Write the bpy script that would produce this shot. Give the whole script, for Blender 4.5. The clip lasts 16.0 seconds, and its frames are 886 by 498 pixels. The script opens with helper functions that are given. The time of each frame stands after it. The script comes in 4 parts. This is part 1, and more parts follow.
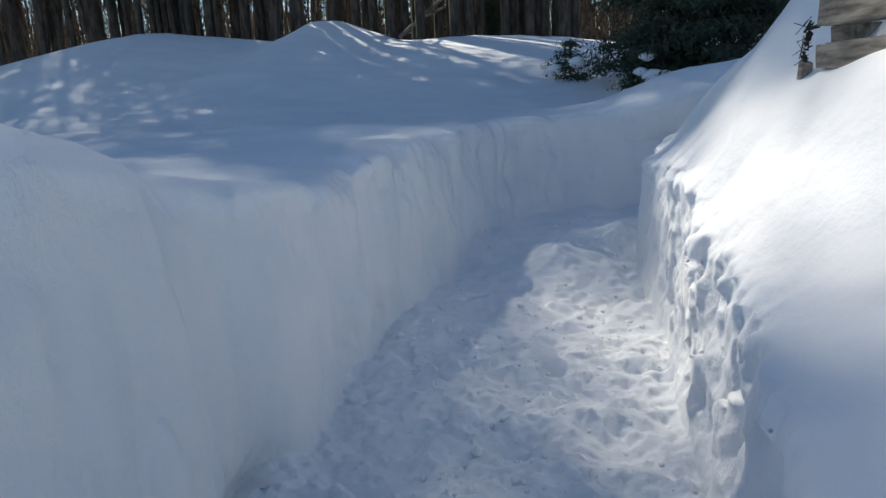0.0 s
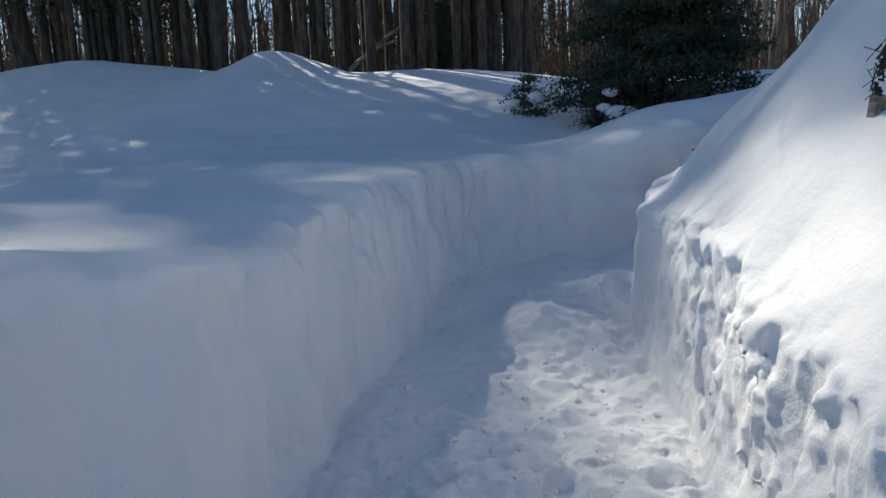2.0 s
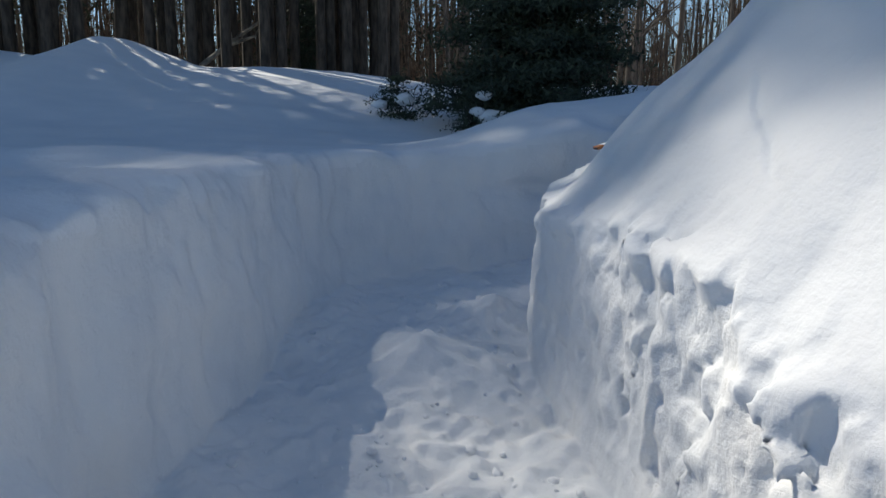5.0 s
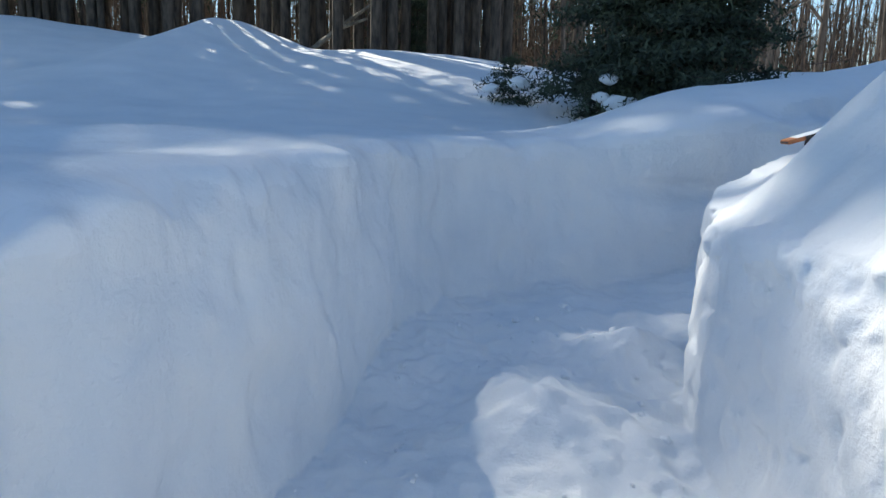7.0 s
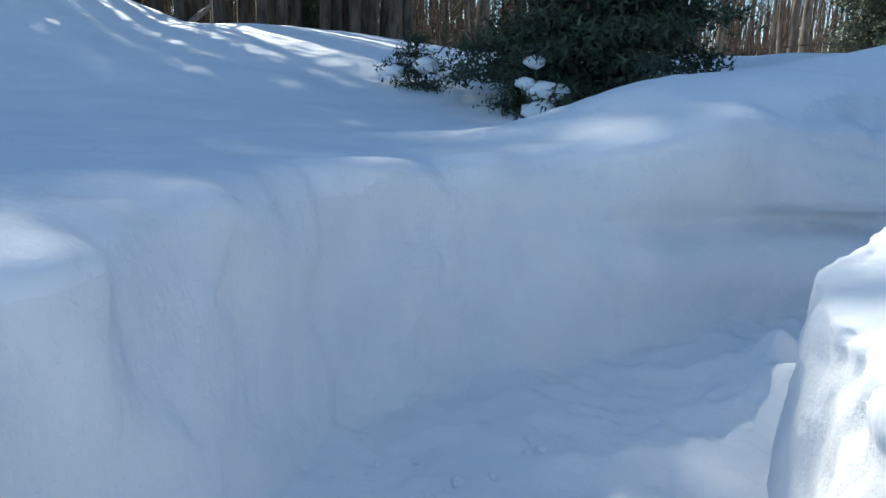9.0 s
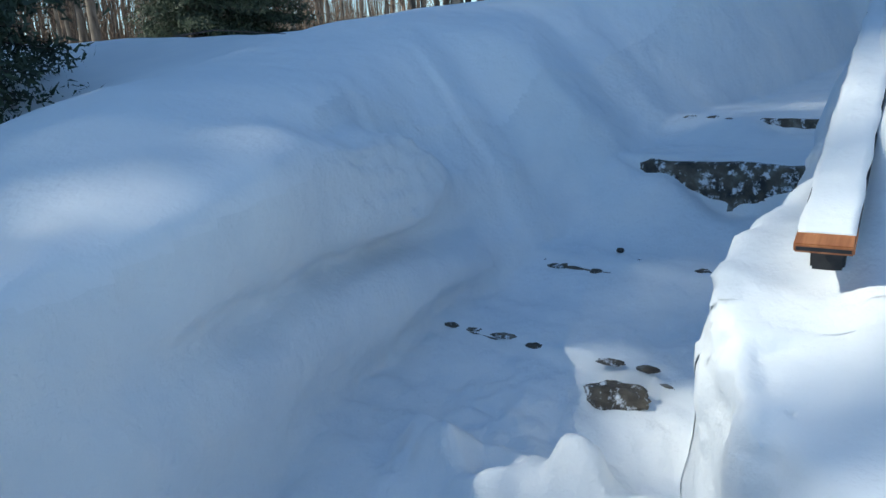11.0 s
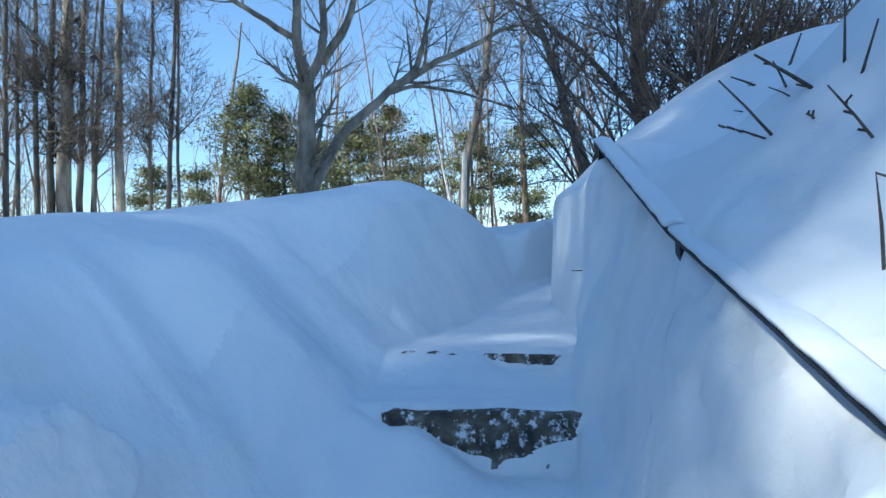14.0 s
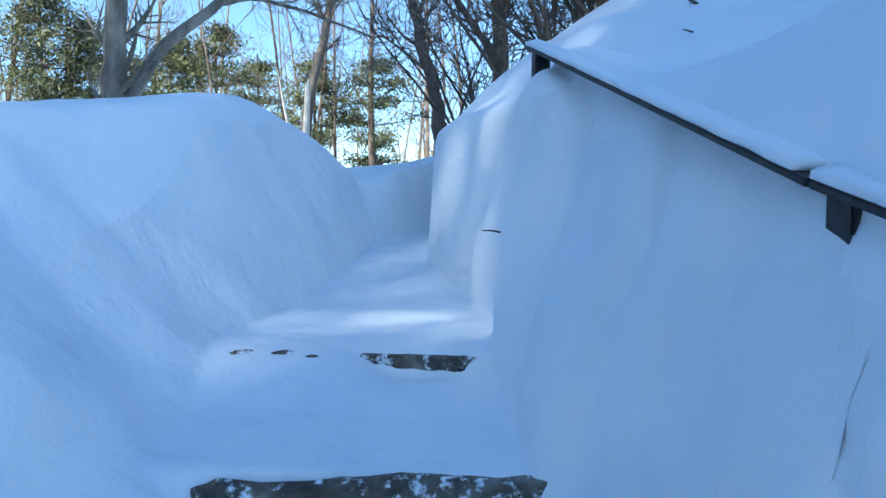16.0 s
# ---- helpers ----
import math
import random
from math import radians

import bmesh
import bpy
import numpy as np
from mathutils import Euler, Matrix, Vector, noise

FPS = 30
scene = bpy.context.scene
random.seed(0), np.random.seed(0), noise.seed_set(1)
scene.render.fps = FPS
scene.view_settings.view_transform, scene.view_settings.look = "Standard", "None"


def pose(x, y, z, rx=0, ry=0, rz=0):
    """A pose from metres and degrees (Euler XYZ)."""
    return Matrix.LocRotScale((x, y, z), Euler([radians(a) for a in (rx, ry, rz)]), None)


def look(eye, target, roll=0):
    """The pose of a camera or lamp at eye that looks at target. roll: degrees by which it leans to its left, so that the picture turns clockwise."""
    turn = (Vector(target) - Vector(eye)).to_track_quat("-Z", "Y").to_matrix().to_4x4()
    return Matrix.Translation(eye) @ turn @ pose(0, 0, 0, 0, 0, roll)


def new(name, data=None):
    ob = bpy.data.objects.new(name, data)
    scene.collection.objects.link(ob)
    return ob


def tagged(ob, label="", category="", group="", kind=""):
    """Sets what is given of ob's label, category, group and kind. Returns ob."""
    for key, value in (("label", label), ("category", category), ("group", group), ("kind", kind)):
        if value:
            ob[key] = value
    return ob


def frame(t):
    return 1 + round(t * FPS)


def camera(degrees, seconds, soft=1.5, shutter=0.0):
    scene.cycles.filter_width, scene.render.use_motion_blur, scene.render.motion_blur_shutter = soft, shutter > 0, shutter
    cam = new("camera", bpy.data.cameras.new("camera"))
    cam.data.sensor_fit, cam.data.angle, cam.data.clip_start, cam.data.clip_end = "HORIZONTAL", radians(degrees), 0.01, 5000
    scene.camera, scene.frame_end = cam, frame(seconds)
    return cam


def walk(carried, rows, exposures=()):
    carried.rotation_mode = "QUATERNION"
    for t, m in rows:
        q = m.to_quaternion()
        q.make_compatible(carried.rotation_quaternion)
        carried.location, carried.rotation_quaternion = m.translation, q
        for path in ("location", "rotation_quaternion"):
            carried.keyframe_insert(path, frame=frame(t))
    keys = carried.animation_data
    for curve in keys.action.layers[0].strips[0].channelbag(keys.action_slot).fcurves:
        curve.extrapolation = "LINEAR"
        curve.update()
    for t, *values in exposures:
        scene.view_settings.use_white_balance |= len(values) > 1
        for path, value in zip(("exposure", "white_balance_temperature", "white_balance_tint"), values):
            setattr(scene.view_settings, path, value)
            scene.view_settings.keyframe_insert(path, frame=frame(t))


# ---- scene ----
cam = camera(64.8, 16.0)
PATH = [
    (0, (0.587, 0.582, 1.31), (0.417, 2.523, 0.858), -3.0),
    (0.5, (0.487, 0.577, 1.343), (0.455, 2.525, 0.892), -1.0),
    (1, (0.362, 0.681, 1.354), (0.488, 2.634, 0.938), 0.5),
    (1.5, (0.389, 1.071, 1.274), (0.501, 3.019, 0.835), 0.1),
    (2, (0.404, 1.511, 1.314), (0.384, 3.477, 0.947), -2.2),
    (2.5, (0.537, 1.787, 1.269), (0.611, 3.75, 0.893), -1.5),
    (3, (0.446, 2.242, 1.225), (0.948, 4.146, 0.875), -2.7),
    (3.5, (0.465, 2.433, 1.199), (0.823, 4.364, 0.821), -3.9),
    (3.7, (0.48, 2.433, 1.216), (0.865, 4.362, 0.853), -4.4),
    (5.8, (0.471, 2.907, 1.028), (0.808, 4.849, 0.692), 2.5),
    (6, (0.481, 2.963, 1.018), (0.782, 4.908, 0.665), 2.2),
    (6.5, (0.509, 3.291, 1.047), (0.532, 5.264, 0.72), 0.9),
    (7, (0.519, 3.713, 1.081), (0.598, 5.676, 0.703), 1.4),
    (7.5, (0.513, 4.15, 1.083), (0.709, 6.1, 0.68), 0.3),
    (8, (0.542, 4.485, 1.145), (0.684, 6.429, 0.699), 1.9),
    (8.2, (0.664, 4.769, 1.104), (0.789, 6.717, 0.669), 2.9),
    (10.3, (0.582, 6.713, 1.419), (1.899, 8.127, 0.904), -2.6),
    (10.5, (0.553, 6.928, 1.415), (2.03, 8.161, 0.871), -2.2),
    (11, (0.851, 7.418, 1.399), (2.564, 8.317, 0.893), -3.6),
    (11.5, (1.085, 7.906, 1.41), (2.994, 8.298, 0.959), -3.1),
    (12, (1.279, 8.179, 1.447), (3.229, 8.066, 1.016), -2.1),
    (12.5, (1.494, 8.229, 1.443), (3.444, 8.123, 1.012), -3.6),
    (13, (1.634, 8.247, 1.431), (3.585, 8.089, 1.025), -2.6),
    (13.5, (1.731, 8.247, 1.436), (3.704, 8.074, 1.163), -1.7),
    (14, (1.741, 8.243, 1.449), (3.735, 8.102, 1.513), -1.5),
    (14.5, (1.783, 8.233, 1.435), (3.777, 8.087, 1.493), -1.5),
    (15, (2.071, 8.263, 1.388), (4.064, 8.097, 1.345), -0.7),
    (15.5, (2.734, 8.327, 1.439), (4.696, 7.957, 1.317), 1.5),
    (16, (3.299, 8.231, 1.508), (5.205, 7.633, 1.41), 0.5),
]
walk(cam, [(t, look(eye, target, roll)) for t, eye, target, roll in PATH],
     [(0, 0.8, 6900, 8), (1.5, 0.65, 6900, 8), (2.5, 0.58, 6900, 8), (3.7, 0.42, 6900, 8), (6.3, 0.78, 6600, 7), (7.2, 1.48, 6700, 5), (8.2, 1.68, 6700, 4),
      (10.3, 1.36, 6400, 1), (12, 1.42, 6100, 0), (13.3, 1.62, 5900, 0), (14, 1.72, 5800, 0), (15, 1.95, 5800, 0), (16, 2.1, 5700, 0)])

# ---------------------------------------------------------------- light
SUN_AZ = 30.0      # degrees from +y towards -x
SUN_EL = 43.0
world = bpy.data.worlds.new("world")
scene.world = world
world.use_nodes = True
wt = world.node_tree
wt.nodes.clear()
w_out = wt.nodes.new("ShaderNodeOutputWorld")
w_bg = wt.nodes.new("ShaderNodeBackground")
w_sky = wt.nodes.new("ShaderNodeTexSky")
w_sky.sky_type = "NISHITA"
w_sky.sun_disc = False
w_sky.sun_elevation = radians(SUN_EL)
w_sky.sun_rotation = radians(-SUN_AZ)
w_sky.air_density = 1.0
w_sky.dust_density = 0.0
w_sky.ozone_density = 4.0
w_bg.inputs["Strength"].default_value = 0.07
wt.links.new(w_sky.outputs["Color"], w_bg.inputs["Color"])
wt.links.new(w_bg.outputs["Background"], w_out.inputs["Surface"])

sun_data = bpy.data.lights.new("sun", "SUN")
sun_data.energy = 3.1
sun_data.angle = radians(0.6)
sun_data.color = (1.0, 0.95, 0.87)
sun = new("sun", sun_data)
sun_dir = Vector((-math.sin(radians(SUN_AZ)) * math.cos(radians(SUN_EL)),
                  math.cos(radians(SUN_AZ)) * math.cos(radians(SUN_EL)), math.sin(radians(SUN_EL))))
sun.matrix_world = look(sun_dir * 60, (0, 0, 0))


# ---------------------------------------------------------------- materials
def material(name, rough=0.8, metal=0.0):
    m = bpy.data.materials.new(name)
    m.use_nodes = True
    nt = m.node_tree
    bsdf = nt.nodes["Principled BSDF"]
    bsdf.inputs["Roughness"].default_value = rough
    bsdf.inputs["Metallic"].default_value = metal
    return m, nt, bsdf


def noise_node(nt, scale, detail=4.0, stretch=(1, 1, 1), rough=0.55):
    co = nt.nodes.new("ShaderNodeTexCoord")
    mp = nt.nodes.new("ShaderNodeMapping")
    mp.inputs["Scale"].default_value = stretch
    nz = nt.nodes.new("ShaderNodeTexNoise")
    nz.inputs["Scale"].default_value = scale
    nz.inputs["Detail"].default_value = detail
    nz.inputs["Roughness"].default_value = rough
    nt.links.new(co.outputs["Object"], mp.inputs["Vector"])
    nt.links.new(mp.outputs["Vector"], nz.inputs["Vector"])
    return nz


def ramp(nt, source, stops):
    r = nt.nodes.new("ShaderNodeValToRGB")
    els = r.color_ramp.elements
    while len(els) < len(stops):
        els.new(0.5)
    for e, (p, c) in zip(els, stops):
        e.position = p
        e.color = (*c, 1)
    nt.links.new(source, r.inputs["Fac"])
    return r


def bump(nt, bsdf, sources, distance=0.02):
    last = None
    for src, strength, dist in sources:
        b = nt.nodes.new("ShaderNodeBump")
        b.inputs["Strength"].default_value = strength
        b.inputs["Distance"].default_value = dist
        nt.links.new(src, b.inputs["Height"])
        if last:
            nt.links.new(last.outputs["Normal"], b.inputs["Normal"])
        last = b
    nt.links.new(last.outputs["Normal"], bsdf.inputs["Normal"])


def make_snow():
    m, nt, b = material("snow", 0.62)
    big = noise_node(nt, 1.3, 3)
    c = ramp(nt, big.outputs["Fac"], [(0.3, (0.84, 0.86, 0.88)), (0.7, (0.91, 0.915, 0.92))])
    nt.links.new(c.outputs["Color"], b.inputs["Base Color"])
    b.inputs["Specular IOR Level"].default_value = 0.25
    b.inputs["Subsurface Weight"].default_value = 0.0
    mid, fine, grain = noise_node(nt, 14, 4), noise_node(nt, 60, 3), noise_node(nt, 420, 2)
    bump(nt, b, [(mid.outputs["Fac"], 0.35, 0.02), (fine.outputs["Fac"], 0.3, 0.006), (grain.outputs["Fac"], 0.35, 0.0015)])
    return m


def make_dug_snow():
    """Snow cut by the shovel: crumbly, with faint grey and cream bands."""
    m, nt, b = material("dug_snow", 0.7)
    big = noise_node(nt, 2.6, 4, (1, 1, 0.6))
    c = ramp(nt, big.outputs["Fac"], [(0.28, (0.79, 0.81, 0.83)), (0.5, (0.86, 0.87, 0.875)), (0.72, (0.90, 0.892, 0.875))])
    nt.links.new(c.outputs["Color"], b.inputs["Base Color"])
    b.inputs["Specular IOR Level"].default_value = 0.2
    lump, crumb, grain = noise_node(nt, 9, 5, rough=0.6), noise_node(nt, 34, 6, rough=0.7), noise_node(nt, 260, 3)
    bump(nt, b, [(lump.outputs["Fac"], 0.45, 0.03), (crumb.outputs["Fac"], 0.6, 0.009), (grain.outputs["Fac"], 0.25, 0.0015)])
    return m


def two_tone(name, dark, light, scale, rough, stretch=(1, 1, 1), bump_d=0.01, detail=6, lo=0.35, hi=0.65):
    m, nt, b = material(name, rough)
    n = noise_node(nt, scale, detail, stretch)
    c = ramp(nt, n.outputs["Fac"], [(lo, dark), (hi, light)])
    nt.links.new(c.outputs["Color"], b.inputs["Base Color"])
    f = noise_node(nt, scale * 5, 4, stretch)
    bump(nt, b, [(n.outputs["Fac"], 0.7, bump_d), (f.outputs["Fac"], 0.5, bump_d * 0.3)])
    return m


SNOW = make_snow()
DUG = make_dug_snow()
BARK = two_tone("bark", (0.045, 0.035, 0.028), (0.16, 0.13, 0.105), 5, 0.9, (1, 1, 0.25), 0.02)
BARK_PALE = two_tone("pale_bark", (0.10, 0.085, 0.065), (0.30, 0.26, 0.21), 4, 0.85, (1, 1, 0.4), 0.015)
BARK_DARK = two_tone("dark_bark", (0.025, 0.020, 0.016), (0.10, 0.080, 0.062), 6, 0.9, (1, 1, 0.25), 0.02)
TWIG = two_tone("twig_bark", (0.05, 0.035, 0.028), (0.14, 0.10, 0.08), 20, 0.85)
STONE = two_tone("granite", (0.05, 0.047, 0.042), (0.26, 0.24, 0.215), 14, 0.85, bump_d=0.012)
OLD_WOOD = two_tone("weathered_wood", (0.10, 0.085, 0.07), (0.36, 0.31, 0.25), 9, 0.85, (3, 0.25, 3), 0.006)
RAIL_WOOD = two_tone("stained_wood", (0.30, 0.10, 0.035), (0.50, 0.20, 0.075), 12, 0.6, (0.3, 4, 4), 0.002)
RAIL_DARK = two_tone("dark_board", (0.012, 0.012, 0.014), (0.035, 0.034, 0.036), 20, 0.55, bump_d=0.002)
SPRUCE = two_tone("spruce_needles", (0.016, 0.026, 0.015), (0.060, 0.080, 0.042), 3, 0.7, bump_d=0.002)
PINE = two_tone("pine_needles", (0.045, 0.055, 0.02), (0.15, 0.145, 0.055), 1.2, 0.7, bump_d=0.002)
BRUSH = two_tone("dry_brush", (0.06, 0.04, 0.028), (0.20, 0.14, 0.10), 3, 0.9)
WHITE_WOOD = two_tone("bare_wood", (0.42, 0.37, 0.30), (0.68, 0.63, 0.55), 8, 0.8, (3, 3, 0.4), 0.004)


# ---------------------------------------------------------------- mesh helpers
def mesh_ob(name, verts, faces, mat, smooth=True, parent=None, label=""):
    me = bpy.data.meshes.new(name)
    me.from_pydata(verts if isinstance(verts, list) else verts.tolist(), [], faces if isinstance(faces, list) else faces.tolist())
    me.materials.append(mat)
    if smooth:
        me.polygons.foreach_set("use_smooth", np.ones(len(me.polygons), bool))
    ob = new(name, me)
    if parent:
        ob.parent = parent
    if label:
        tagged(ob, label)
    return ob


def part(name, bm, mat, parent, label="", smooth=False):
    me = bpy.data.meshes.new(name)
    bm.to_mesh(me)
    bm.free()
    me.materials.append(mat)
    if smooth:
        me.polygons.foreach_set("use_smooth", np.ones(len(me.polygons), bool))
    ob = new(name, me)
    ob.parent = parent
    if label:
        tagged(ob, label)
    return ob


class Tubes:
    """Collects tapered tubes into one mesh."""

    def __init__(self):
        self.v, self.f, self.n = [], [], 0

    def add(self, pts, radii, sides=5):
        pts = np.asarray(pts, float)
        d = np.gradient(pts, axis=0)
        d /= np.linalg.norm(d, axis=1)[:, None] + 1e-9
        ref = np.array([0.0, 0, 1]) if abs(d[0, 2]) < 0.8 else np.array([1.0, 0, 0])
        a = np.cross(d, ref)
        a /= np.linalg.norm(a, axis=1)[:, None] + 1e-9
        b = np.cross(d, a)
        ang = np.arange(sides) * 2 * np.pi / sides
        ring = pts[:, None] + np.asarray(radii)[:, None, None] * (np.cos(ang)[None, :, None] * a[:, None] + np.sin(ang)[None, :, None] * b[:, None])
        self.v.append(ring.reshape(-1, 3))
        k = len(pts)
        i, j = np.meshgrid(np.arange(k - 1), np.arange(sides), indexing="ij")
        p, q = i * sides + j, i * sides + (j + 1) % sides
        self.f.append((np.stack([p, q, q + sides, p + sides], -1).reshape(-1, 4) + self.n))
        self.n += k * sides

    def ob(self, name, mat, parent=None, label=""):
        return mesh_ob(name, np.concatenate(self.v), np.concatenate(self.f), mat, True, parent, label)


# ---------------------------------------------------------------- smooth noise on arrays
_tab = np.random.RandomState(7).rand(64, 64, 64).astype(np.float32) * 2 - 1


def vnoise(x, y, z):
    xi, yi, zi = np.floor(x).astype(np.int32), np.floor(y).astype(np.int32), np.floor(z).astype(np.int32)
    fx, fy, fz = x - xi, y - yi, z - zi
    fx, fy, fz = fx * fx * (3 - 2 * fx), fy * fy * (3 - 2 * fy), fz * fz * (3 - 2 * fz)
    x0, x1, y0, y1, z0, z1 = xi & 63, (xi + 1) & 63, yi & 63, (yi + 1) & 63, zi & 63, (zi + 1) & 63
    c00 = _tab[x0, y0, z0] * (1 - fx) + _tab[x1, y0, z0] * fx
    c10 = _tab[x0, y1, z0] * (1 - fx) + _tab[x1, y1, z0] * fx
    c01 = _tab[x0, y0, z1] * (1 - fx) + _tab[x1, y0, z1] * fx
    c11 = _tab[x0, y1, z1] * (1 - fx) + _tab[x1, y1, z1] * fx
    return (c00 * (1 - fy) + c10 * fy) * (1 - fz) + (c01 * (1 - fy) + c11 * fy) * fz


def facets(x, y, z, size):
    """Flat chopped faces: each cell of a jittered lattice has its own tilt and level."""
    p = np.stack([x, y, z], -1) / size
    base = np.floor(p).astype(np.int32)
    best, out = np.full(len(p), 1e9), np.zeros(len(p))
    for i in (-1, 0, 1):
        for j in (-1, 0, 1):
            for k in (-1, 0, 1):
                c = base + (i, j, k)
                a, b, d = c[:, 0] & 63, c[:, 1] & 63, c[:, 2] & 63
                q = p - c - 0.5 - 0.45 * np.stack([_tab[a, b, d], _tab[b, d, a], _tab[d, a, b]], -1)
                r = (q * q).sum(1)
                tilt = np.stack([_tab[d, b, a], _tab[a, d, b], _tab[b, a, d]], -1)
                m = r < best
                best[m] = r[m]
                out[m] = ((q * tilt).sum(1) * 0.55 + 0.28 * _tab[(a + 17) & 63, b, d])[m]
    return out * size


def step01(a, b, x):
    t = np.clip((x - a) / (b - a), 0, 1)
    return t * t * (3 - 2 * t)


def soft(x, k=0.3):
    return k * np.logaddexp(0, x / k)


def blob(x, y, cx, cy, sx, sy):
    return np.exp(-0.5 * ((x - cx) / sx) ** 2 - 0.5 * ((y - cy) / sy) ** 2)


# ---------------------------------------------------------------- the lie of the snow
def crest(x):
    """Height of the long ridge along the far side of the clearing."""
    k = ((-24, 1.2), (-20.2, 1.75), (-17.4, 2.95), (-15, 3.5), (-12.5, 3.98), (-10.3, 3.68), (-8, 3.33), (-7.2, 3.36), (-6.5, 3.66), (-5.75, 4.06),
         (-5.3, 3.97), (-4.4, 3.6), (-3, 3.11), (-1, 3.15), (1.5, 3.02), (3, 2.92), (5, 2.6), (9, 2.6))
    kx, kz = [p[0] for p in k], [p[1] for p in k]
    return sum(np.interp(x + d, kx, kz) for d in (-0.3, -0.15, 0, 0.15, 0.3)) / 5


def snow_top(x, y):
    t = 0.90 + 0.165 * soft(x - 2.0, 0.5) * (1 - step01(12, 30, x) * 0.75)
    t = t + 2.1 * blob(x, y, 3.9, 5.15, 0.92, 1.15)
    t = t + 1.9 * blob(x, y, 8.5, 3.5, 2.5, 1.9) + 0.17 * blob(x, y, 6.15, 6.8, 0.6, 0.42)
    t = t + 0.05 * soft(x - 0.9, 0.3) * (1 - step01(4, 6.5, y)) * (1 - step01(3, 6, x))
    t = t + 0.52 * blob(x, y, -1.3, 1.8, 0.85, 0.85)
    t = t + 0.16 * blob(x, y, 2.9, 10.1, 0.6, 0.5)
    t = t + 0.10 * blob(x, y, -1.1, 7.6, 0.7, 0.35) + 0.06 * blob(x, y, 0.1, 8.6, 0.5, 0.3)
    t = t - 0.10 * blob(x, y, -0.6, 4.6, 0.7, 0.6)
    t = t - 0.35 * blob(x, y, 1.85, 6.95, 0.45, 0.75) - 0.26 * blob(x, y, 3.5, 7.3, 0.9, 0.4)
    t = t + 0.2 * blob(x, y, 7.6, 9.3, 1.2, 0.8) + 0.36 * blob(x, y, 5.0, 10.6, 1.6, 0.85) - 0.30 * blob(x, y, 10.0, 6.95, 0.9, 0.4)
    t = t - 0.25 * blob(x, y, 2.45, 4.35, 0.35, 0.35) + 0.05 * blob(x, y, 2.2, 4.4, 0.3, 0.3) + 0.15 * blob(x, y, 2.25, 3.7, 0.35, 0.4)
    t = t - 0.04 * blob(x, y, 3.0, 7.6, 0.5, 0.2) - 0.01 * blob(x, y, 2.55, 7.33, 0.28, 0.22) + 0.08 * blob(x, y, 5.2, 6.95, 1.0, 0.3)
    # the sunny bank falls steeply to a low lip along the first stretch
    edge = x - np.interp(y, (-4, 1.2, 2.0, 3.1, 4.1, 4.9, 5.6, 6.45, 7.5), (0.95, 1.05, 1.18, 1.35, 1.47, 1.61, 1.66, 1.72, 2.12))
    drop = np.interp(y, (0, 2.9, 4.25, 4.5, 5.0, 5.6, 6.4, 7.2), (0.5, 0.52, 0.56, 0.42, 0.38, 0.36, 0.12, 0.0))
    t = t - drop * np.exp(-np.clip(edge, 0, None) ** 2 / np.interp(y, (3, 4.4), (0.42, 0.17))) * step01(-0.9, -0.5, edge)
    t = t + 0.16 * blob(x, y, 2.38, 6.68, 0.25, 0.27)
    # the bank beyond the steps drops away to a low gap
    t = t + 0.25 * blob(x, y, 8.35, 8.1, 0.8, 0.6) - 0.155 * (soft(x - 8.9, 0.3) - soft(x - 15.5, 0.4)) * step01(4.6 - 0.25 * soft(x - 9, 0.3), 5.7 - 0.2 * soft(x - 9, 0.3), y)
    t = t - 0.5 * blob(x, y, 10.9, 6.2, 1.0, 0.75) - 0.22 * blob(x, y, 8.3, 6.45, 0.6, 0.4)
    t = t - 0.35 * blob(x, y, 4.6, 15.5, 2.2, 2.6)
    # snow lies level with the handrail on the bank side
    ry, rz = np.interp(x, (2.45, 4.33, 6.33), (7.366, 7.145, 6.83)), np.interp(x, (2.45, 4.33, 6.33), (0.98, 1.572, 2.295))
    bank = step01(0.0, 0.09, ry - 0.02 - y) * (1 - step01(0.35, 1.0, ry - y)) * step01(2.65, 3.2, x) * (1 - step01(6.0, 6.5, x))
    t = t + bank * np.maximum(0, rz + 0.03 - t)
    # and packed under it towards the steps
    front = step01(-0.06, 0.0, y - ry) * (1 - step01(0.06, 0.18, y - ry)) * step01(3.3, 3.8, x) * (1 - step01(6.0, 6.3, x))
    t = t + front * np.maximum(0, rz - 0.07 - t)
    side = 1 - step01(6, 14, x)
    ridge = step01(11.5, 29, y) * (crest(x) - 0.9 - 0.165 * soft(x - 2.0, 0.5)) - step01(30, 34, y) * (crest(x) - 2.6)
    t = t + ridge * side + (1 - side) * 0.9 * step01(14, 40, y)
    t = t + 0.05 * vnoise(x * 0.7, y * 0.7, x * 0 + 3.3) + 0.02 * vnoise(x * 2.1, y * 2.1, x * 0 + 9.1)
    return t


